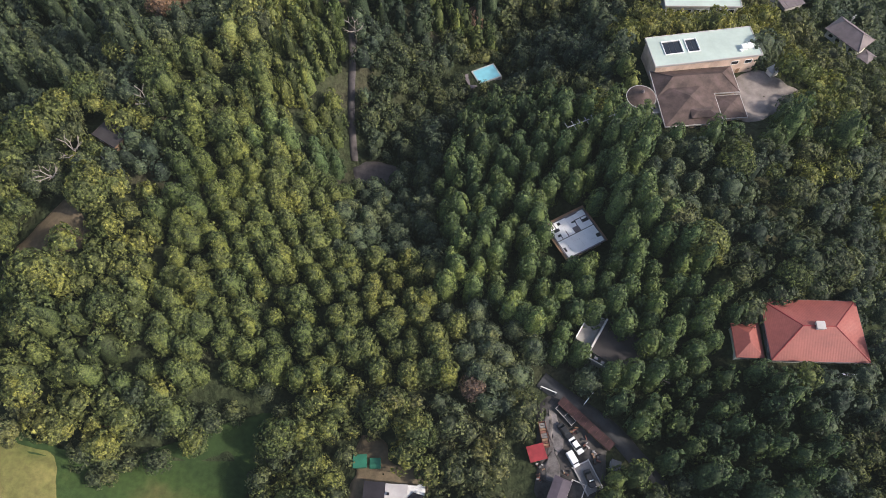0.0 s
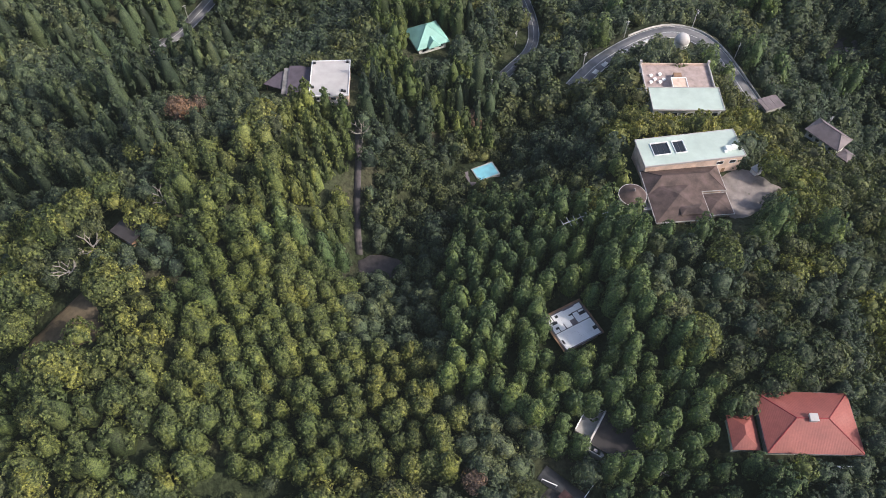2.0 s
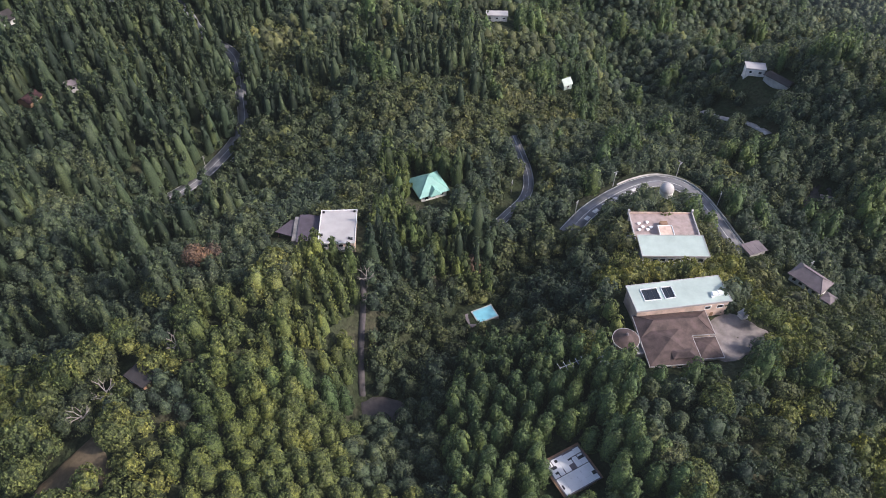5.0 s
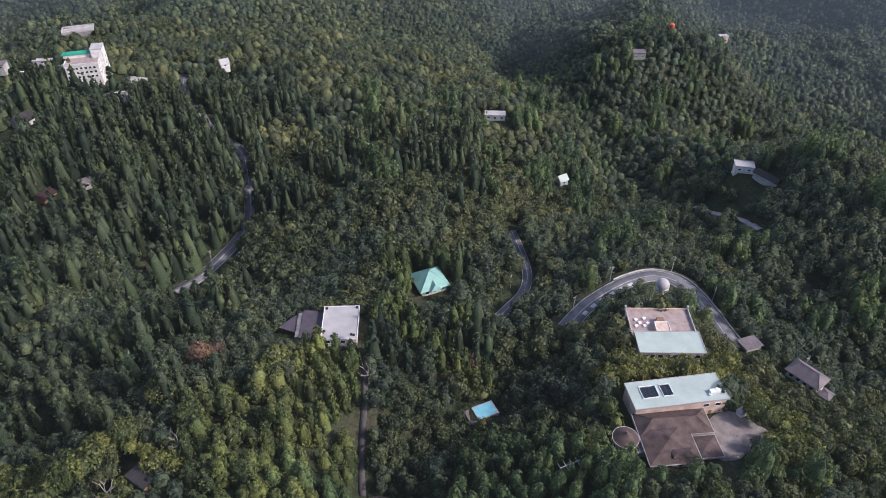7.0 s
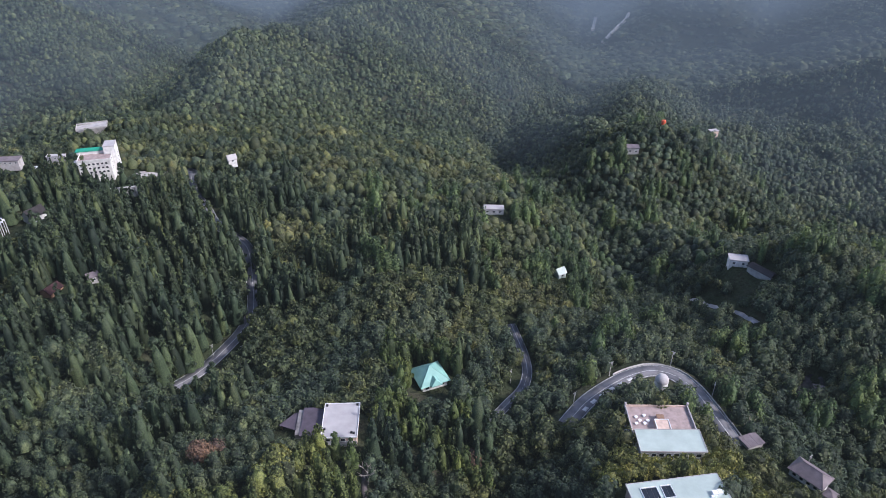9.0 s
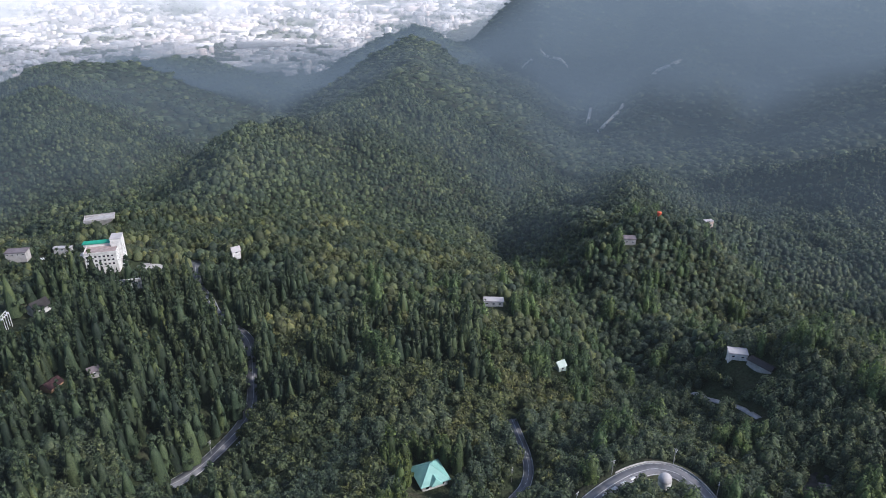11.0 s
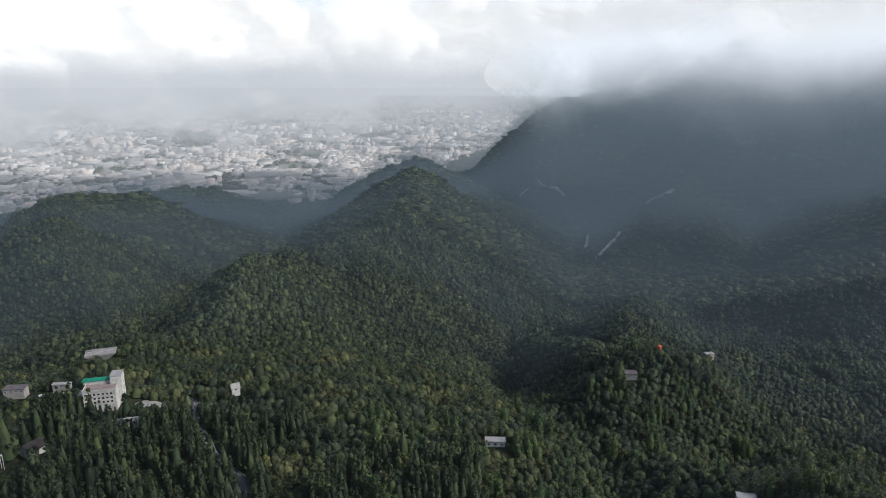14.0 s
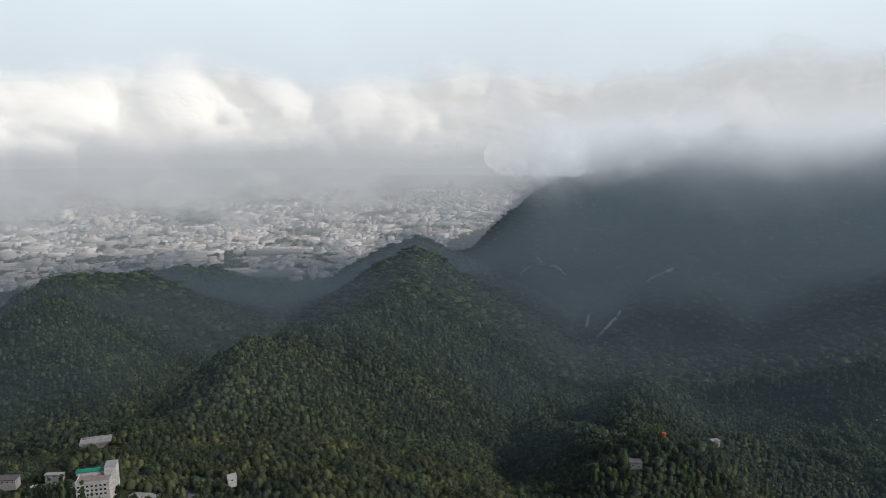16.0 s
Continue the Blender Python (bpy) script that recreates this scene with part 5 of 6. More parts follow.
def terrace_house():
    root = empty("house", pose(92.2, 207, 27, 0, 0, -0.8), "pink house with a mint flat roof and a roof terrace", "house")
    part("wall", box(-12.6, 12.6, -13.2, -2.5, -3, 9.0), WHITE_WALL, root)
    part("wall", box(-13.0, 13.4, -2.5, 14.6, -3, 5.2), PINK_WALL, root)
    part("roof", box(-13.3, 13.3, -14.0, -2.2, 9.0, 9.35), MINT_ROOF, root, "pale mint green flat roof")
    part("roof_edge", rim(-13.4, 13.4, -14.1, -2.1, 8.95, 9.6, 0.22), PALE_ROOF, root)
    terrace = part("terrace_floor", box(-13.2, 13.6, -2.1, 14.8, 5.2, 5.45), PINK_TILE, root, "pink tiled roof terrace")
    part("parapet", box(-13.4, -13.0, -2.1, 15.0, 5.2, 6.5), PALE_ROOF, root, "cream parapet")
    part("parapet", box(13.4, 13.8, -2.1, 15.0, 5.2, 6.5), PALE_ROOF, root, "cream parapet")
    part("parapet", box(-13.0, 13.4, 14.6, 15.0, 5.2, 6.3), PINK_WALL, root)
    for x in (-13.2, 13.6):
        part("post", box(x - 0.4, x + 0.4, 14.2, 15.1, 5.2, 7.8), PALE_ROOF, root, "cream corner post")
    stair = part("stair_house", box(-3.0, 2.6, -1.6, 5.0, 5.45, 7.6), PINK_WALL, root, "small pink stair house")
    part("roof", rim(-3.2, 2.8, -1.8, 5.2, 7.55, 7.85, 0.3), WHITE_PAINT, stair)
    part("beam", box(-1.6, 1.4, 5.0, 8.2, 7.2, 7.5), WOOD, stair)
    for x in (-1.5, 1.2):
        part("post", box(x - 0.1, x + 0.1, 7.9, 8.1, 5.45, 7.2), WOOD, stair)
    for x in (-10.5, -7.5, -4.5, -1.5, 1.5, 4.5, 7.5, 10.5):
        window(root, x, -13.22, 6.4, 2.0, 1.6)
    for x in (-10.5, -6.0, 6.0, 10.5):
        window(root, x, -13.22, 2.4, 2.2, 1.8)
    stairs = part("outer_stair", box(-15.2, -13.1, -3, 6, -3, 3.0), WHITE_WALL, root, "white outer stair")
    for k in range(8):
        part("step", box(-15.0, -13.2, -4.2 - 0.3 * k, -3.9 - 0.3 * k, -3, 2.8 - 0.34 * k), CONCRETE, stairs)
    seat = empty("garden_table", pose(81.8, 211.5, 32.45), "small round white garden table", "table", "white tables on the terrace")
    part("tabletop", cylinder(0.75, 0.75, 0.68, 0.75, 14), WHITE_PAINT, seat)
    part("leg", cylinder(0.08, 0.08, 0.03, 0.68, 8), WHITE_PAINT, seat)
    part("foot", cylinder(0.4, 0.35, 0, 0.03, 12), WHITE_PAINT, seat)
    for x, y in ((83.6, 213.2), (85.4, 211.6), (87.0, 213.0), (82.4, 215.2), (86.0, 216.0)):
        copy_thing(seat, pose(x, y, 32.45))


def red_house():
    root = empty("house", pose(95.7, 69.3, 42.5, 0, 0, -1.5), "cream house under a broad faded red hipped roof", "house")
    part("wall", box(-11.2, 11.2, -7.2, 7.2, -3, 4.2), WHITE_WALL, root)
    roof = part("roof", hip_roof(-12.3, 12.3, -8.3, 8.3, 4.6, 3.0, True, 0.3, 8.2), RED_ROOF, root, "faded red ribbed metal roof")
    part("ridge_cap", ridge_caps([((-4.1, 0, 7.6), (4.1, 0, 7.6))] + [((sx * 4.1, 0, 7.6), (sx * 12.3, sy * 8.3, 4.6)) for sx in (-1, 1) for sy in (-1, 1)]), RED_PAINT, roof, "dark red ridge cap")
    part("gutter", rim(-12.42, 12.42, -8.42, 8.42, 4.1, 4.5, 0.2), GREY_ROOF, root, "grey eave gutter")
    vent = part("roof_vent", bevelled(box(-1.0, 1.0, -0.95, 0.95, 7.0, 8.3), 0.08), CONCRETE, root, "pale square roof vent")
    part("lid", box(-1.1, 1.1, -1.05, 1.05, 8.3, 8.42), PALE_ROOF, vent)
    for x in (-8, -4, 0, 4, 8):
        window(root, x, -7.22, 2.0, 1.8, 1.4)
    for y in (-4, 0, 4):
        window(root, -11.22, y, 2.0, 1.6, 1.4, "w")
    for x in (5.0, 11.2):
        part("porch_post", box(x - 0.15, x + 0.15, -11.4, -11.1, -1, 3.4), WHITE_PAINT, root)
    part("porch_beam", box(4.8, 12.2, -11.5, -11.0, 3.4, 3.8), WHITE_PAINT, root, "white porch beam")
    ann = empty("annex", pose(79.0, 67.4, 42.3, 0, 0, -1.5), "small outhouse with a red hipped roof", "outhouse")
    part("wall", box(-2.9, 2.9, -4.1, 4.1, -3, 2.7), WHITE_WALL, ann)
    part("roof", hip_roof(-3.6, 3.6, -4.8, 4.8, 3.0, 1.6, False, 0.25, 3.6), RED_ROOF, ann, "red metal hipped roof")
    wall_ob = empty("garden_wall", pose(82.3, 70.0, 42.4, 0, 0, 88), "pale low garden wall beside the red roofed house", "wall")
    part("wall", box(-4, 4, -0.12, 0.12, -1, 1.5), WHITE_WALL, wall_ob)


def patched_house():
    root = empty("house", pose(39.6, 103.1, 33, 0, 0, 28.5), "low house with a flat white patched roof", "house")
    part("wall", box(-5.7, 5.7, -5.5, 5.5, -3, 3.3), PINK_WALL, root)
    roof = part("roof", box(-6.5, 6.5, -6.2, 6.2, 3.3, 3.62), GREY_ROOF, root, "grey flat roof deck")
    r = random.Random(4)
    for i in range(6):
        for j in range(6):
            x, y = -6.1 + 2.03 * i, -5.8 + 1.93 * j
            hole = (j in (4, 5) and r.random() < 0.12) or (j == 3 and r.random() < 0.05)
            if hole:
                continue
            w, d = 2.0 - (0.3 if j > 2 and r.random() < 0.3 else 0), 1.91 - (0.3 if j > 2 and r.random() < 0.3 else 0)
            z = 3.62 + r.uniform(0, 0.05)
            part("roof_panel", box(x, x + w, y, y + d, z, z + 0.05), WHITE_PAINT, roof, "white roof panel")
    part("gap_cover", box(-6.3, 6.3, -0.16, 0.02, 3.7, 3.78), DARK_ROOF, roof, "dark joint strip")
    for x, y, w, d in ((-4.4, 3.2, 1.6, 0.9), (-4.6, 1.4, 1.1, 0.7), (4.9, 2.4, 1.8, 1.0), (5.4, -3.6, 1.2, 1.2), (-2.8, 4.8, 0.9, 0.9), (1.4, 3.4, 1.4, 0.5), (-5.6, -3.2, 0.6, 1.4)):
        part("tar_patch", box(x - w / 2, x + w / 2, y - d / 2, y + d / 2, 3.7, 3.79), BLACK_PAINT, roof, "black tar patch")
    part("eave", box(-6.6, 6.6, 6.2, 7.0, 3.1, 3.4), WOOD, root, "dark brown wooden eave")
    part("eave", box(6.5, 7.1, -6.2, 7.0, 3.1, 3.4), WOOD, root, "brown wooden eave")
    part("eave", box(-7.1, -6.5, -6.2, 7.0, 3.1, 3.4), WOOD, root, "brown wooden eave")
    for x in (-3, 0, 3):
        window(root, x, -5.52, 1.6, 1.4, 1.3)


def flat_white_house():
    root = empty("house", pose(-42.6, 209.6, 31, 0, 0, 2), "house with a flat white roof and low parapet", "house")
    part("wall", box(-7.0, 7.0, -9.2, 9.2, -4, 5.5), PINK_WALL, root)
    part("roof", box(-7.4, 7.4, -9.6, 9.6, 5.5, 5.8), PALE_ROOF, root, "white coated flat roof")
    part("parapet", rim(-7.5, 7.5, -9.7, 9.7, 5.5, 6.15, 0.2), WHITE_PAINT, root)
    for x, y in ((-6.2, -5.0), (6.0, -7.6), (5.0, -7.2), (-6.4, 8.4), (6.4, 8.6), (-6.5, -8.6)):
        part("roof_outlet", box(x - 0.45, x + 0.45, y - 0.4, y + 0.4, 5.8, 6.5), BLACK_PAINT, root, "black roof outlet box")
    part("balcony", box(-6.6, 7.2, -11.0, -9.2, 2.2, 2.5), CONCRETE, root)
    part("balcony_rail", rim(-6.6, 7.2, -11.0, -9.21, 2.5, 3.4, 0.1), STEEL, root)
    for x in (-4.6, -1.5, 1.6, 4.7):
        window(root, x, -9.22, 3.9, 1.8, 1.6)
    ann = empty("annex", pose(-59.4, 211.5, 31, 0, 0, 2), "low wing with a stepped mauve grey roof", "outhouse")
    part("wall", box(-2.0, 8.9, -7.6, 6.6, -4, 3.3), OLD_CONCRETE, ann)
    part("roof", box(0.0, 9.2, -8.6, 7.4, 3.3, 3.7), MAUVE_ROOF, ann, "mauve grey sheet roof")
    part("roof", slab(bmesh.new(), [(-9.5, -1.5), (0, -5.5), (0, 6.6), (-4, 5.0)], 2.4, 2.75), MAUVE_ROOF, ann, "lower grey lean-to roof")
    part("post", box(-8.6, -8.3, -1.4, -1.1, -6, 2.4), WOOD, ann)
    part("post", box(-4.2, -3.9, 4.2, 4.5, -6, 2.4), WOOD, ann)


def pyramid_house():
    root = empty("house", pose(-6.6, 262.5, 10, 0, 0, 24), "house under a turquoise metal pyramid roof", "house")
    part("wall", box(-6.6, 6.6, -6.6, 6.6, -4, 3.6), WHITE_WALL, root)
    roof = part("roof", hip_roof(-7.9, 7.9, -7.9, 7.9, 3.9, 6.0, True, 0.25, 7.9), TURQ_ROOF, root, "turquoise metal pyramid roof")
    part("ridge_cap", ridge_caps([((0, 0, 9.9), (sx * 7.9, sy * 7.9, 3.9)) for sx in (-1, 1) for sy in (-1, 1)]), TURQ_ROOF, roof)
    part("dormer", hip_roof(-3.0, 3.0, -9.4, -3.0, 4.4, 2.6, False, 0.2, 1.5), TURQ_ROOF, root, "turquoise porch roof")
    for x in (-4, 0, 4):
        window(root, x, -6.62, 1.9, 1.8, 1.5)


def grey_hip_house():
    root = empty("house", pose(152.7, 196.8, 15.5, 0, 0, -52), "house with a weathered mauve hipped roof", "house")
    part("wall", box(-6.6, 6.6, -4.0, 4.0, -4, 3.5), WHITE_WALL, root)
    roof = part("roof", hip_roof(-7.6, 7.6, -5.0, 5.0, 3.8, 3.4, True, 0.25, 3.6), GREY_ROOF, root, "mauve grey hipped roof")
    part("ridge_cap", ridge_caps([((-4.0, 0, 7.2), (4.0, 0, 7.2))] + [((sx * 4.0, 0, 7.2), (sx * 7.6, sy * 5, 3.8)) for sx in (-1, 1) for sy in (-1, 1)]), GREY_ROOF, roof)
    for x in (-4.5, -1.5, 1.5, 4.5):
        window(root, x, -4.02, 1.8, 1.6, 1.5)
    part("porch_roof", hip_roof(7.7, 12.6, -5.2, 0.5, 2.2, 1.2, True, 0.2, 2.6), GREY_ROOF, root)
    part("porch_wall", box(7.9, 12.0, -4.6, -0.1, -5, 2.0), WHITE_WALL, root)
    hut = empty("hut", pose(137.5, 219, 12, 0, 0, 20), "small hut with a pale weathered sheet roof", "hut")
    part("wall", box(-4.0, 4.0, -3.0, 3.0, -4, 2.6), CONCRETE, hut)
    for k in range(5):
        part("roof_sheet", box(-4.6 + 1.86 * k, -4.6 + 1.86 * k + 1.8, -3.6, 3.6, 2.6 + 0.04 * (k % 2), 2.72 + 0.04 * (k % 2)), GREY_ROOF, hut)


def dark_house():
    root = empty("house", pose(47.5, 67.5, 35, 0, 0, -32), "house with a dark flat roof and white balustrades", "house")
    part("wall", box(-5.6, 5.6, -4.6, 4.6, -3, 4.4), WHITE_WALL, root)
    part("roof", box(-6.2, 6.2, -5.2, 5.2, 4.4, 4.75), DARK_ROOF, root, "dark maroon flat roof")
    part("parapet", box(-6.3, -5.8, -5.2, 5.2, 4.75, 5.3), WHITE_WALL, root)
    terrace = part("terrace", box(-11.0, -6.3, -3.5, 5.2, -3, 3.4), CONCRETE, root)
    part("parapet", box(-11.0, -10.7, -3.5, 5.2, 3.4, 4.3), WHITE_PAINT, terrace, "white parapet")
    part("parapet", box(-10.7, -6.3, 4.9, 5.2, 3.4, 4.3), WHITE_PAINT, terrace, "white parapet")
    part("balustrade", box(-9.0, 5.4, -6.6, -6.3, -2, 3.5), WHITE_WALL, root, "white front balustrade")
    part("balustrade", box(-8.0, 4.4, -8.0, -7.8, -3, 1.6), CONCRETE, root, "white lower balustrade")
    for k in range(6):
        part("crate", box(-8 + 1.9 * k, -7.0 + 1.9 * k, -6.2, -5.4, -2, 3.6 + 0.25 * (k % 3)), CONCRETE, root)


def car(x, y, z, turn, paint, label):
    root = empty("car", pose(x, y, z, 0, 0, turn), label, "car")
    bm = slab(bmesh.new(), [(-2.2, -0.85), (2.15, -0.85), (2.25, 0), (2.15, 0.85), (-2.2, 0.85), (-2.28, 0)], 0.35, 0.95)
    part("body", bevelled(bm, 0.08), paint, root)
    bm = bmesh.new()
    lo = [bm.verts.new(p) for p in ((-1.6, -0.8, 0.95), (1.1, -0.8, 0.95), (1.1, 0.8, 0.95), (-1.6, 0.8, 0.95))]
    hi = [bm.verts.new(p) for p in ((-1.0, -0.62, 1.45), (0.45, -0.62, 1.45), (0.45, 0.62, 1.45), (-1.0, 0.62, 1.45))]
    bm.faces.new(hi)
    bm.faces.new(lo[::-1])
    for i in range(4):
        bm.faces.new((lo[i], lo[(i + 1) % 4], hi[(i + 1) % 4], hi[i]))
    cabin = part("cabin", bm, GLASS_DARK, root, "dark glass cabin")
    part("roof", bevelled(box(-1.05, 0.5, -0.66, 0.66, 1.45, 1.5), 0.02), paint, cabin)
    for sx in (-1.35, 1.4):
        for sy in (-0.8, 0.8):
            w = part("wheel", cylinder(0.33, 0.33, -0.1, 0.1, 14), BLACK_PAINT, root)
            w.matrix_basis = pose(sx, sy, 0.33, 90)
    for sy in (-0.6, 0.6):
        part("headlight", box(2.1, 2.24, sy - 0.18, sy + 0.18, 0.62, 0.78), WHITE_PAINT, root)


def yard():
    g = 35.55
    car(34.6, 42.6, g, -58, WHITE_PAINT, "white saloon car parked on gravel")
    pad = empty("parking_pad", pose(36.9, 35.0, g, 0, 0, -66), "low grey concrete pad with pale kerbs in the yard", "pad")
    part("slab", bevelled(box(-3.7, 3.7, -2.0, 2.0, -0.3, 0.42), 0.03), OLD_CONCRETE, pad)
    part("kerb", box(-3.9, 3.7, 2.0, 2.25, -0.3, 0.6), PALE_ROOF, pad)
    part("kerb", box(-3.7, -3.4, -2.6, 1.99, -0.3, 0.65), PALE_ROOF, pad)
    part("kerb", box(-3.39, 3.9, -2.3, -2.01, -0.3, 0.6), CONCRETE, pad)
    car(37.2, 34.6, g + 0.42, -72, BLACK_PAINT, "dark blue car with a white sheet on its roof")
    cover = part("sheet", bevelled(box(-0.75, 0.75, -0.55, 0.55, 0.0, 0.06), 0.03), WHITE_PAINT, None)
    cover.matrix_basis = pose(37.2, 34.6, g + 1.84, 0, 0, -72)
    tagged(cover, "white sheet spread on the roof of a dark car", "sheet")
    bed = empty("trailer", pose(32.6, 50.4, g, 0, 0, -50), "long open trailer with pale side rails", "trailer")
    part("bed", box(-2.8, 2.8, -0.8, 0.8, 0.35, 0.5), BLACK_PAINT, bed)
    for sy in (-0.9, 0.8):
        part("rail", box(-2.9, 2.9, sy, sy + 0.1, 0.5, 1.0), PALE_ROOF, bed)
    for sx in (-2.9, 0.0, 2.8):
        part("rail", box(sx, sx + 0.1, -0.79, 0.79, 0.8, 0.95), PALE_ROOF, bed)
    for sx in (-0.6, 0.6):
        for sy in (-0.75, 0.75):
            w = part("wheel", cylinder(0.35, 0.35, -0.1, 0.1, 12), BLACK_PAINT, bed)
            w.matrix_basis = pose(sx, sy, 0.35, 90)
    car(32.1, 46.2, g, -56, BLACK_PAINT, "black open car parked on gravel")
    van = empty("van", pose(33.4, 39.3, g, 0, 0, -62), "small white van on gravel", "van")
    part("body", bevelled(box(-2.0, 1.2, -0.85, 0.85, 0.35, 1.9), 0.1), WHITE_PAINT, van)
    part("cab", bevelled(box(1.2, 2.1, -0.82, 0.82, 0.35, 1.35), 0.1), WHITE_PAINT, van)
    part("windscreen", box(1.15, 1.45, -0.7, 0.7, 1.36, 1.8), GLASS_DARK, van)
    for sx in (-1.3, 1.4):
        for sy in (-0.8, 0.8):
            w = part("wheel", cylinder(0.32, 0.32, -0.1, 0.1, 12), BLACK_PAINT, van)
            w.matrix_basis = pose(sx, sy, 0.33, 90)
    shed = empty("shed", pose(24.4, 40.6, g, 0, 0, 14), "small shed with a bright red sheet roof", "shed")
    part("wall", box(-1.8, 1.8, -1.6, 1.6, -0.5, 2.2), WOOD, shed)
    part("roof", box(-2.2, 2.2, -2.0, 2.0, 2.2, 2.35), RED_PAINT, shed, "bright red sheet roof")
    shed = empty("shed", pose(28.6, 30.2, g, 0, 0, -24), "workshop with a dark mauve sheet roof", "shed")
    part("wall", box(-1.9, 1.9, -4.2, 4.2, -0.5, 2.8), OLD_CONCRETE, shed)
    part("roof", hip_roof(-2.2, 2.2, -4.6, 4.6, 2.9, 0.5, False, 0.15, 0.3), MAUVE_ROOF, shed, "dark mauve sheet roof")
    shed = empty("shed", pose(43.8, 37.7, 34.9, 0, 0, -18), "little hut with a grey roof", "shed")
    part("wall", box(-1.1, 1.1, -1.1, 1.1, -0.8, 2.1), CONCRETE, shed)
    part("roof", box(-1.25, 1.25, -1.25, 1.25, 2.1, 2.25), OLD_CONCRETE, shed)
    long_ob = empty("lean_to", pose(37.4, 48.0, g, 0, 0, -45), "long low lean-to with a rusty maroon roof", "shed")
    part("wall", box(-8.2, 8.2, -0.9, 0.9, -0.8, 1.6), WOOD, long_ob)
    for k in range(10):
        part("roof_sheet", box(-8.5 + 1.7 * k, -8.5 + 1.7 * k + 1.66, -1.25, 1.25, 1.6 + 0.03 * (k % 2), 1.7 + 0.03 * (k % 2)), MAROON, long_ob)
    pen = empty("timber_frame", pose(33.4, 31.4, g, 0, 0, -24), "open timber frame with pale beams in the yard", "frame")
    for a in (-1.7, 1.7):
        part("beam", box(a - 0.1, a + 0.1, -2.4, 2.4, 2.1, 2.3), PALE_ROOF, pen)
    for b in (-2.4, 2.2):
        part("rail", box(-1.8, 1.8, b, b + 0.2, 1.9, 2.1), PALE_ROOF, pen)
        for a in (-1.7, 1.7):
            part("post", box(a - 0.1, a + 0.1, b, b + 0.2, 0, 1.9), PALE_ROOF, pen)
    con = empty("container", pose(26.7, 45.4, g, 0, 0, 98), "open rusty skip full of pale boards", "container")
    part("body", rim(-3.2, 3.2, -0.9, 0.9, 0, 1.2, 0.1), RUST, con)
    part("floor", box(-3.1, 3.1, -0.8, 0.8, 0.05, 0.15), RUST, con)
    r = random.Random(9)
    for k in range(9):
        part("board", box(-2.9 + 0.65 * k, -2.4 + 0.65 * k, -0.75, 0.75, 0.6 + r.uniform(0, 0.3), 0.95 + r.uniform(0, 0.1)), r.choice([WOOD, RUST, OLD_CONCRETE]), con)
    for k in range(58):
        w, d, h = r.uniform(0.25, 1.3), r.uniform(0.2, 0.7), r.uniform(0.15, 0.7)
        x, y = r.choice([(r.uniform(35.6, 38), r.uniform(41, 45.4)), (r.uniform(33, 36), r.uniform(45, 48)), (r.uniform(24.4, 26.2), r.uniform(33, 38.5)), (r.uniform(30.6, 32.6), r.uniform(33.5, 37.6)), (r.uniform(38.6, 40.6), r.uniform(38.5, 41.5))])
        ob = part("scrap", bevelled(box(-w / 2, w / 2, -d / 2, d / 2, -0.3, h), 0.04), r.choice([WOOD, RUST, OLD_CONCRETE, DARK_ROOF, MAROON, OLD_CONCRETE, PALE_ROOF, BLACK_PAINT]), None)
        ob.matrix_basis = pose(x, y, g, 0, 0, r.uniform(0, 180))
        tagged(ob, "pile of scrap material lying in the yard", "scrap", "scrap in the yard")
    for x, y, a in ((28.6, 56.8, -24), (38.8, 54.6, 50)):
        gate = empty("gate", pose(x, y, 36, 0, 0, a), "low white road barrier beside the lane", "barrier")
        part("beam", box(-2.2, 2.2, -0.1, 0.1, 0.75, 1.0), WHITE_PAINT, gate)
        for s in (-2.0, 2.0):
            part("post", box(s - 0.08, s + 0.08, -0.08, 0.08, -1.2, 0.75), WHITE_PAINT, gate)
    tank = empty("container", pose(-19.3, 38.5, 36.25, 0, 0, 2), "green metal storage box", "container")
    part("body", bevelled(box(-1.6, 1.6, -1.5, 1.5, 0, 1.8), 0.08), BOX_GREEN, tank)
    part("lid", box(-1.7, 1.7, -1.6, 1.6, 1.8, 1.95), BOX_GREEN, tank)
    net = empty("container", pose(-15.6, 38.2, 36.25, 0, 0, 2), "low dark green covered bin", "container")
    part("body", bevelled(box(-1.4, 1.4, -1.3, 1.3, 0, 0.9), 0.08), BOX_GREEN, net)
    root = empty("house", pose(-10.5, 28.6, 36.2, 0, 0, -3), "house with a black and white flat roof", "house")
    part("wall", box(-7.2, 7.2, -5, 4.2, -2, 3), WHITE_WALL, root)
    part("roof", box(-7.6, -2.4, -5.4, 4.6, 3, 3.3), TAR_ROOF, root, "black roof section")
    part("roof", box(-2.4, 3.0, -5.4, 4.3, 3, 3.34), PALE_ROOF, root, "white roof section")
    part("roof", slab(bmesh.new(), [(3.0, -5.4), (7.6, -5.4), (7.6, 1.8), (4.4, 2.6), (3.0, 1.2)], 3, 3.3), TAR_ROOF, root, "black roof section")
    part("awning", slab(bmesh.new(), [(3.2, 3.2), (6.4, 5.0), (7.2, 2.8), (4.6, 2.7)], 2.5, 2.6), WHITE_PAINT, root, "white awning")
    part("vent", box(-1.9, -1.3, 1.6, 2.2, 3.3, 3.9), BLACK_PAINT, root)


MAROON = plain("maroon_sheet", (0.052, 0.024, 0.026), 0.85, scale=0.7, grain=0.4)
RUST = plain("rusty_sheet", (0.2, 0.085, 0.065), 0.8, scale=0.7, grain=0.3)


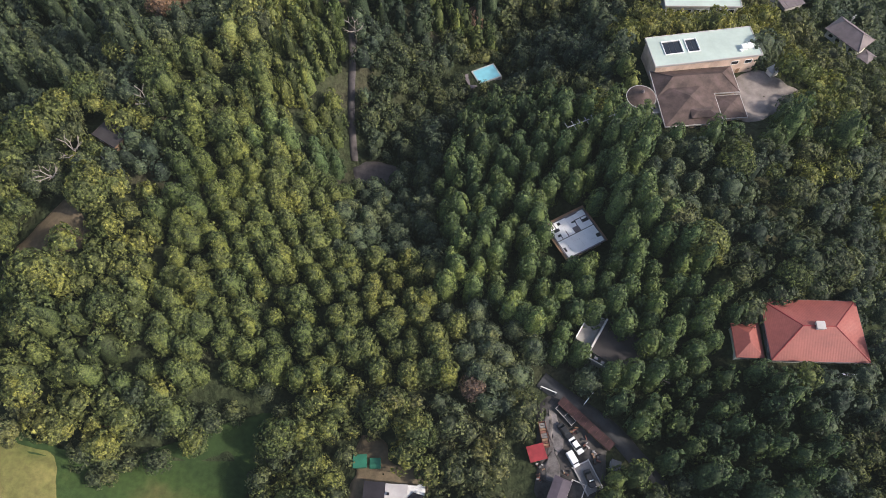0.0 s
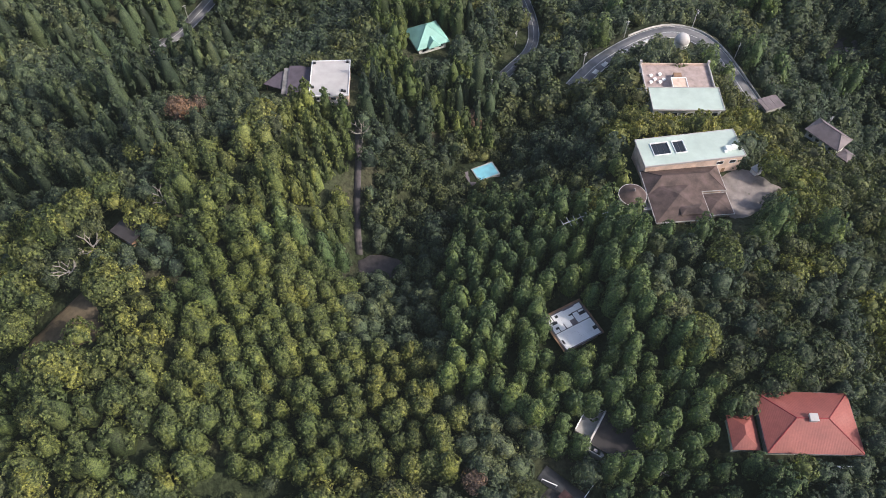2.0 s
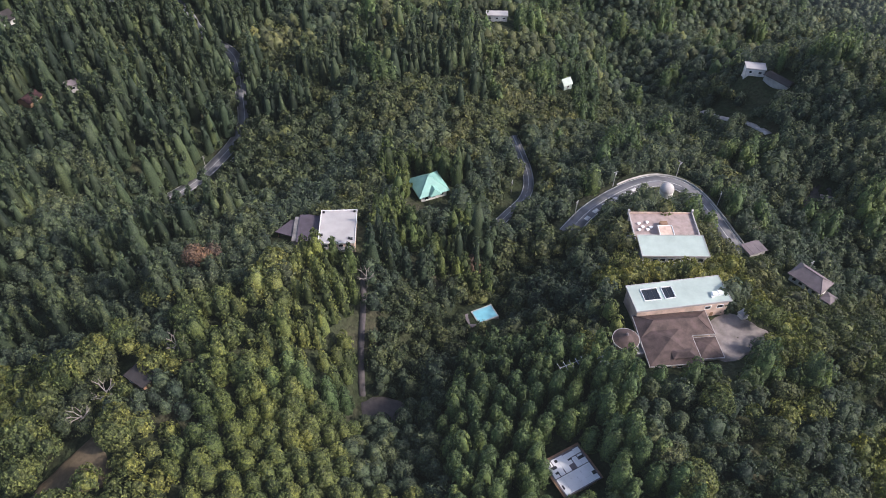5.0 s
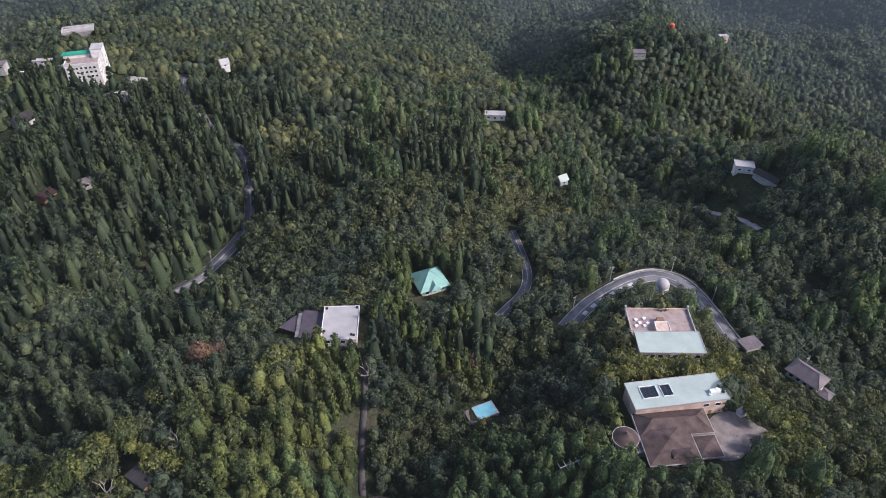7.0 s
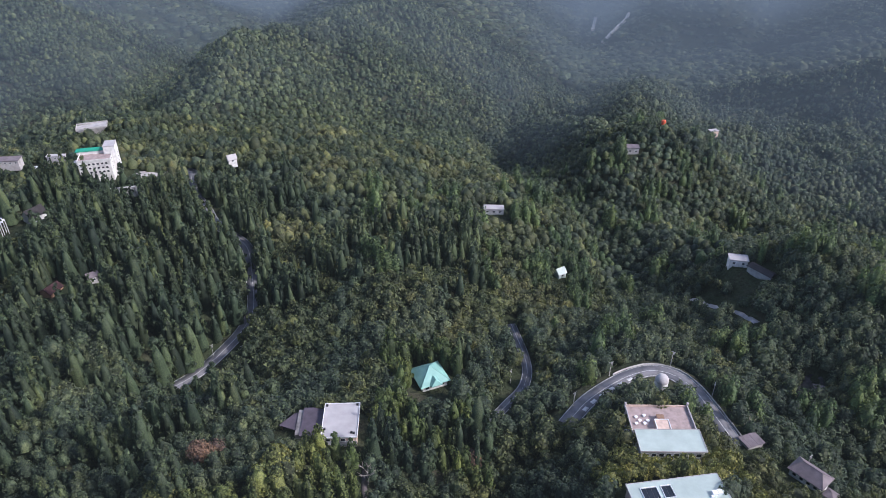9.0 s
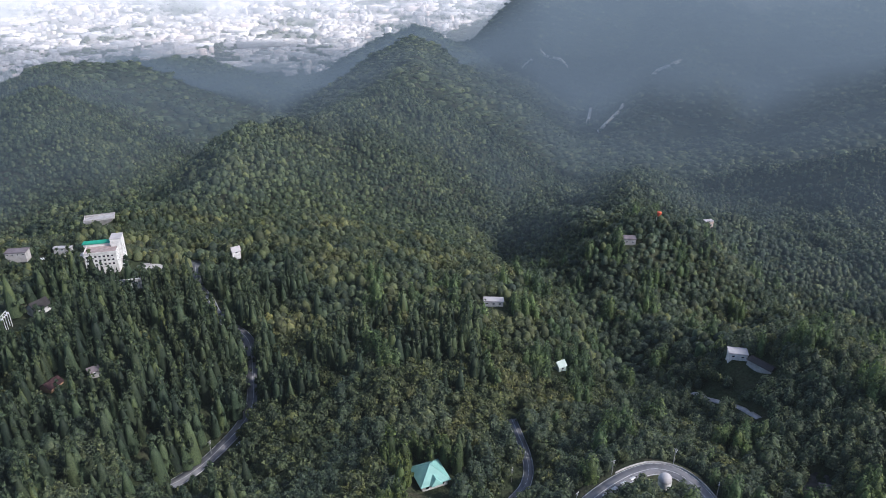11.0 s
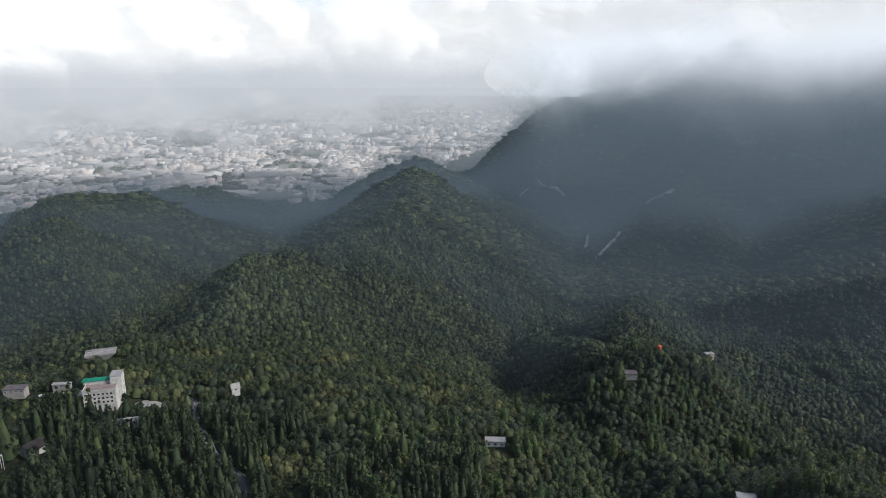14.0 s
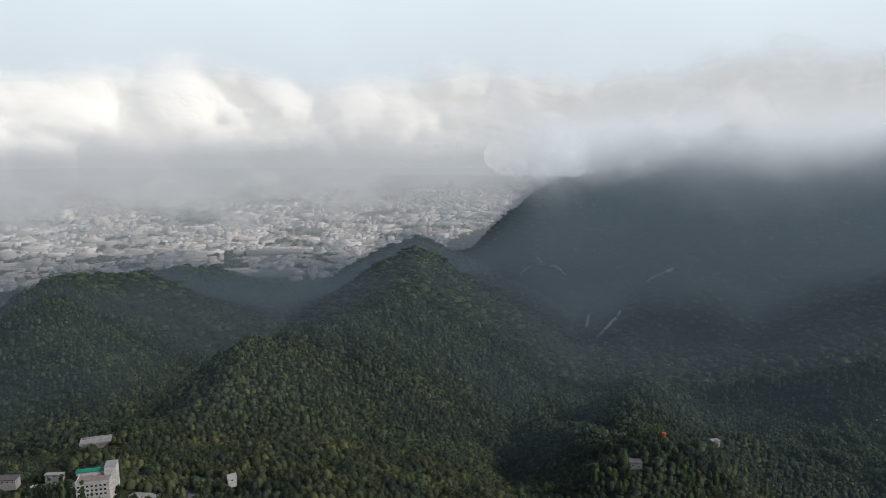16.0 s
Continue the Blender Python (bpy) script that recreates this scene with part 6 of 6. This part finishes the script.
def antenna(x, y, z, turn, tall, length):
    root = empty("antenna", pose(x, y, z, 0, 0, turn), "grey radio antenna with cross bars on a mast", "antenna")
    part("mast", tube([(0, 0, -2), (0, 0, tall)], 0.16, 8), STEEL, root)
    part("boom", tube([(-length / 2, 0, tall), (length / 2, 0, tall + 0.6)], 0.13, 6), STEEL, root)
    for k in range(5):
        s = -length / 2 + length * k / 4
        part("element", tube([(s, -1.9 + 0.15 * k, tall + 0.3 * k / 4), (s, 1.9 - 0.15 * k, tall + 0.3 * k / 4)], 0.09, 5), STEEL, root)


def utility_pole(x, y, tall=9.0, turn=0):
    z = float(full_z(np.array([x]), np.array([y]))[0])
    root = empty("utility_pole", pose(x, y, z, 0, 0, turn), "concrete utility pole with a cross arm at the road", "pole", "utility poles along the road")
    part("pole", tube([(0, 0, -1), (0, 0, tall)], [0.2, 0.13], 8), CONCRETE, root)
    arm = part("cross_arm", box(-1.1, 1.1, -0.08, 0.08, tall - 0.7, tall - 0.5), STEEL, root)
    for s in (-0.9, 0, 0.9):
        part("insulator", cylinder(0.08, 0.05, tall - 0.5, tall - 0.2, 6, s), WHITE_PAINT, arm)
    part("transformer", cylinder(0.28, 0.28, tall - 2.2, tall - 1.3, 10, 0.42), STEEL, root)


def view_hall():
    """The white building on the western hill."""
    root = empty("building", pose(-262, 489, 17.5, 0, 0, 14), "white hillside hall with a green roof and a tower block", "building")
    part("wall", box(-13, 10, -9, 8, -13, 10.5), WHITE_WALL, root)
    part("roof", box(-13.2, 10.2, -9.2, 8.2, 10.5, 10.9), PINK_TILE, root, "pale tiled flat roof")
    part("parapet", rim(-13.3, 10.3, -9.3, 8.3, 10.5, 11.7, 0.35), WHITE_WALL, root)
    tower = part("tower", box(5.0, 13, 1, 12, -13, 17.0), WHITE_WALL, root, "white tower block")
    part("roof", box(4.8, 13.2, 0.8, 12.2, 17.0, 17.5), PALE_ROOF, tower)
    green = part("green_roof", hip_roof(-16, 5, 3.5, 10.5, 13.6, 1.4, True, 0.3, 1.0), GREEN_ROOF, root, "green metal roof strip")
    part("wall", box(-15, 4.9, 4, 10, 10.9, 13.4), WHITE_WALL, green)
    part("awning", box(-17.5, -13, -6, 4, 6.8, 7.2), PALE_ROOF, root)
    for z in (1.5, 4.8, 8.1):
        for x in (-11, -8, -5, -2, 1, 4, 7):
            window(root, x, -9.03, z, 1.7, 1.5)
        for y in (-6, -2, 4, 8):
            window(root, 10.03 if y < 1 else 13.03, y, z + 1, 1.6, 1.5, "e")
    rail = empty("parapet", pose(-226, 489.5, 7, 0, 0, -6), "pale parapet at the edge of the parking deck", "wall")
    part("wall", box(-13, 13, -0.2, 0.2, -5, 1.1), WHITE_WALL, rail)
    deck = empty("lookout", pose(-317, 597, -6, 0, 0, 20), "white boat-shaped lookout deck on columns", "lookout")
    bm = bmesh.new()
    lo = [bm.verts.new(p) for p in ((-6, -4, 7), (6, -4, 7), (6, 4, 7), (-6, 4, 7))]
    hi = [bm.verts.new(p) for p in ((-13, -7, 13), (13, -7, 14.5), (13, 7, 14.5), (-13, 7, 13))]
    bm.faces.new(lo[::-1])
    bm.faces.new(hi)
    for i in range(4):
        bm.faces.new((lo[i], lo[(i + 1) % 4], hi[(i + 1) % 4], hi[i]))
    part("hull", bm, CONCRETE, deck, "pale weathered flared hull")
    part("rail", rim(-13, 13, -7, 7, 13.6, 15.0, 0.25), CONCRETE, deck)
    for x in (-4.5, 0, 4.5):
        for y in (-3, 3):
            part("column", cylinder(0.5, 0.5, -6, 7, 10, x, y), CONCRETE, deck)
    part("mast", tube([(-4, 2, 13), (-4, 2, 22)], 0.15, 6), STEEL, deck)


def west_lot():
    """Car park and low houses beside the hall."""
    z = 9.5
    flat_hut("low house with a grey sheet roof at the car park", -352, 522, z - 3, 16, 9, 3.6, 8, CONCRETE, GREY_ROOF, "house")
    flat_hut("long shelter with a pale roof at the car park", -318, 530, z - 3, 14, 4, 3.0, 6, CONCRETE, PALE_ROOF, "shelter")
    for n in range(6):
        x, y = -336 + 4.2 * n, 519 + 0.7 * n
        h = float(full_z(np.array([x]), np.array([y]))[0])
        car(x, y, h + 0.2, 80, WHITE_PAINT if n % 3 else GREY_ROOF, "pale car in the hilltop car park")
    wall_ob = empty("retaining_wall", pose(-243, 462, 12, 0, 0, 14), "pale ribbed retaining wall below a row of cypresses", "wall")
    part("wall", box(-19, 19, -0.4, 0.4, -6, 2.6), WHITE_WALL, wall_ob)
    for n in range(12):
        part("buttress", box(-18.4 + 3.3 * n, -17.9 + 3.3 * n, -0.9, -0.41, -6, 2.5), CONCRETE, wall_ob)
    proto = None
    r = random.Random(3)
    for n in range(13):
        x, y = -262 + 3.1 * n, 461 + 0.75 * n
        h = float(full_z(np.array([x]), np.array([y]))[0])
        if proto is None:
            proto = ob = tree_proto("spire", 610, LEAF_CEDAR, "slim dark cypress in a row before the hall")
            ob["group"] = "cypresses before the hall"
        else:
            ob = copy_thing(proto, Matrix())
        w = r.uniform(1.5, 1.9)
        ob.matrix_basis = Matrix.LocRotScale((x, y, h + 1.5), Euler((0, 0, n)), (w, w, w * r.uniform(1.2, 1.5)))


def gable(name, label, x, y, z, w, d, h, rise, turn, wall, roof, category="house"):
    """A small house with a gabled roof along its length."""
    root = empty(name, pose(x, y, z, 0, 0, turn), label, category)
    bm = box(-w / 2, w / 2, -d / 2, d / 2, -5, h)
    part("wall", bm, wall, root)
    for s in (-1, 1):
        bm = bmesh.new()
        e = 0.5
        pts = [(-w / 2 - e, s * (d / 2 + e), h - 0.2), (w / 2 + e, s * (d / 2 + e), h - 0.2), (w / 2 + e, 0, h + rise), (-w / 2 - e, 0, h + rise)]
        a = [bm.verts.new(p) for p in pts]
        b = [bm.verts.new((p[0], p[1], p[2] + 0.22)) for p in pts]
        bm.faces.new(a[::-1])
        bm.faces.new(b)
        for i in range(4):
            bm.faces.new((a[i], a[(i + 1) % 4], b[(i + 1) % 4], b[i]))
        part("roof", bm, roof, root)
    for s in (-1, 1):
        bm = bmesh.new()
        k = [bm.verts.new((s * w / 2, -d / 2, h - 0.1)), bm.verts.new((s * w / 2, d / 2, h - 0.1)), bm.verts.new((s * w / 2, 0, h + rise))]
        k2 = [bm.verts.new((s * (w / 2 - 0.2), v.co.y, v.co.z)) for v in k]
        bm.faces.new(k)
        bm.faces.new(k2[::-1])
        for i in range(3):
            bm.faces.new((k[i], k[(i + 1) % 3], k2[(i + 1) % 3], k2[i]))
        part("gable", bm, wall, root)
    window(root, 0, -d / 2 - 0.02, h * 0.55, min(1.6, w * 0.3), 1.3)
    return root


def flat_hut(label, x, y, z, w, d, h, turn, wall, roof, category="hut"):
    root = empty("hut", pose(x, y, z, 0, 0, turn), label, category)
    part("wall", box(-w / 2, w / 2, -d / 2, d / 2, -5, h), wall, root)
    part("roof", box(-w / 2 - 0.4, w / 2 + 0.4, -d / 2 - 0.4, d / 2 + 0.4, h, h + 0.3), roof, root)
    part("roof_edge", rim(-w / 2 - 0.45, w / 2 + 0.45, -d / 2 - 0.45, d / 2 + 0.45, h - 0.05, h + 0.45, 0.15), roof, root)
    for k in range(max(1, int(w // 4))):
        window(root, -w / 2 + w * (k + 0.5) / max(1, int(w // 4)), -d / 2 - 0.02, h * 0.55, 1.6, 1.2)


def far_houses():
    gable("house", "white house with a steep dark roof on the hill", -279, 419, 12, 12, 10, 5.5, 4.5, 62, WHITE_WALL, DARK_ROOF)
    flat_hut("low house with a mauve grey roof among cedars", -266, 408, 12, 10, 7, 3.2, 10, WHITE_WALL, GREY_ROOF, "house")
    gable("hut", "small white steep-roofed chapel hut in the wood", -170, 518, 10.5, 6.5, 5, 1.8, 3.6, 30, WHITE_WALL, PALE_ROOF, "hut")
    flat_hut("white flat-roofed hut on the wooded hill", 37, 447, 2.5, 14, 6, 4.2, -3, WHITE_WALL, PALE_ROOF)
    gable("hut", "pale tent-roofed hut on the slope", 77.5, 386, -11, 6, 6, 3, 3, 30, MINT_ROOF, MINT_ROOF, "hut")
    flat_hut("grey flat-roofed hut on the hilltop", 176, 602, -21, 11, 8, 6.5, -5, CONCRETE, GREY_ROOF)
    tank = empty("tank", pose(215, 645, -18.5), "orange red water tank on a frame above trees", "tank")
    part("tank", cylinder(2.2, 2.2, 8, 12, 16), ORANGE, tank)
    part("lid", cylinder(2.3, 0.3, 12, 13, 16), ORANGE, tank)
    for x in (-1.5, 1.5):
        for y in (-1.5, 1.5):
            part("leg", box(x - 0.15, x + 0.15, y - 0.15, y + 0.15, -3, 8), STEEL, tank)
    flat_hut("beige round-edged hut on the far knoll", 297, 722, -58, 9, 6, 9, 12, PINK_WALL, PALE_ROOF)
    flat_hut("white-roofed house beside a dark long roof", 186, 371, 8, 11, 7, 4.6, -12, WHITE_WALL, PALE_ROOF, "house")
    long_ob = empty("house", pose(196, 358, 9, 0, 0, -55), "long house with a dark brown sheet roof", "house")
    part("wall", box(-8, 8, -3, 3, -6, 3), CONCRETE, long_ob)
    part("roof", hip_roof(-8.6, 8.6, -3.6, 3.6, 3.2, 1.4, True, 0.2, 0.6), DARK_ROOF, long_ob)
    flat_hut("stone hut with a grey roof at a court", 194, 266, -4, 7, 6, 4, -20, CONCRETE, GREY_ROOF)
    gable("house", "cottage with a dull red roof in the wood", -222, 325, 18, 9, 8, 3.5, 2.4, 70, WOOD, MAROON)
    gable("hut", "small grey-roofed hut in the wood", -203, 336, 20, 6, 5, 3.5, 2, 40, CONCRETE, GREY_ROOF, "hut")
    flat_hut("old shed with a dark flat roof and pale edge among trees", -95, 129, 47.2, 8, 6, 2.4, -32, WOOD, DARK_ROOF, "shed")
    wall_ob = empty("garden_wall", pose(-97, 121.5, 46.5, 0, 0, -32), "long pale concrete wall beside an old shed", "wall")
    part("wall", box(-5, 5, -0.25, 0.25, -2, 2.4), CONCRETE, wall_ob)
    fr = empty("stairway", pose(-287, 389, 15, 0, 0, 60), "white steel stairway in the wood", "stairs")
    for s in (-1.5, 1.5):
        part("rail", tube([(-6, s, 6), (6, s, 13)], 0.22, 5), WHITE_PAINT, fr)
        for k in range(5):
            part("post", tube([(-6 + 3 * k, s, -4), (-6 + 3 * k, s, 6 + 1.75 * k)], 0.15, 5), WHITE_PAINT, fr)
    for k in range(9):
        part("step", box(-6 + 1.45 * k, -5.4 + 1.45 * k, -1.5, 1.5, 5.0 + 0.84 * k, 5.15 + 0.84 * k), WHITE_PAINT, fr)
    z = float(full_z(np.array([105.5]), np.array([252.5]))[0])
    dome = empty("dome", pose(105.5, 252.5, z), "white round dome on a drum in the garden", "dome")
    part("drum", cylinder(3.2, 3.2, -1, 5.6, 24), WHITE_WALL, dome)
    bm = bmesh.new()
    bmesh.ops.create_uvsphere(bm, u_segments=24, v_segments=12, radius=3.3)
    bmesh.ops.bisect_plane(bm, geom=bm.verts[:] + bm.edges[:] + bm.faces[:], plane_co=(0, 0, -0.2), plane_no=(0, 0, 1), clear_inner=True)
    bmesh.ops.translate(bm, verts=bm.verts, vec=(0, 0, 5.8))
    part("cap", bm, PALE_ROOF, dome)
    pool = empty("pool", pose(17.2, 181.6, 14.6, 0, 0, 25), "small pool with a bright blue cover", "pool")
    part("basin", rim(-4.6, 4.6, -3.4, 3.4, -1.5, 0.3, 0.4), CONCRETE, pool)
    part("cover", box(-4.2, 4.2, -3.0, 3.0, -1.2, 0.2), BLUE_TARP, pool, "bright blue cover")
    part("deck", box(-8.0, -4.6, -3.4, 3.4, -2.5, -0.3), GREY_ROOF, pool)
    for n, (x, y, a) in enumerate(((-113.5, 306.0, 58), (-110.6, 310.6, 60))):
        z = float(full_z(np.array([x]), np.array([y]))[0])
        car(x, y, z + 0.3, a, WHITE_PAINT, "white car parked at the roadside lay-by")
    b1 = empty("garden_shed", pose(108.5, 162.0, 37.2, 0, 0, 30), "white garden shed at the edge of the court", "shed")
    part("wall", box(-1.6, 1.6, -1.2, 1.2, -0.5, 2.2), WHITE_WALL, b1)
    part("roof", hip_roof(-1.9, 1.9, -1.5, 1.5, 2.4, 0.7, True, 0.15, 1.2), PALE_ROOF, b1)


ORANGE = plain("orange_paint", (0.75, 0.14, 0.06), 0.5, scale=0.5)

long_white_house()
brown_house()
round_tower()
terrace_house()
red_house()
patched_house()
flat_white_house()
pyramid_house()
grey_hip_house()
dark_house()
yard()
antenna(42.5, 136.5, 34, 22, 10.5, 8.5)
antenna(53.5, 134.5, 38, -60, 10, 6)
for px, py, a in ((84, 266, 20), (118, 276, -40), (131, 251, 70), (35, 272, 60), (170, 262, 10), (157, 206, 30), (-128, 300, 45), (62, 243, 40)):
    utility_pole(px, py, 9.5, a)
view_hall()
west_lot()
far_houses()
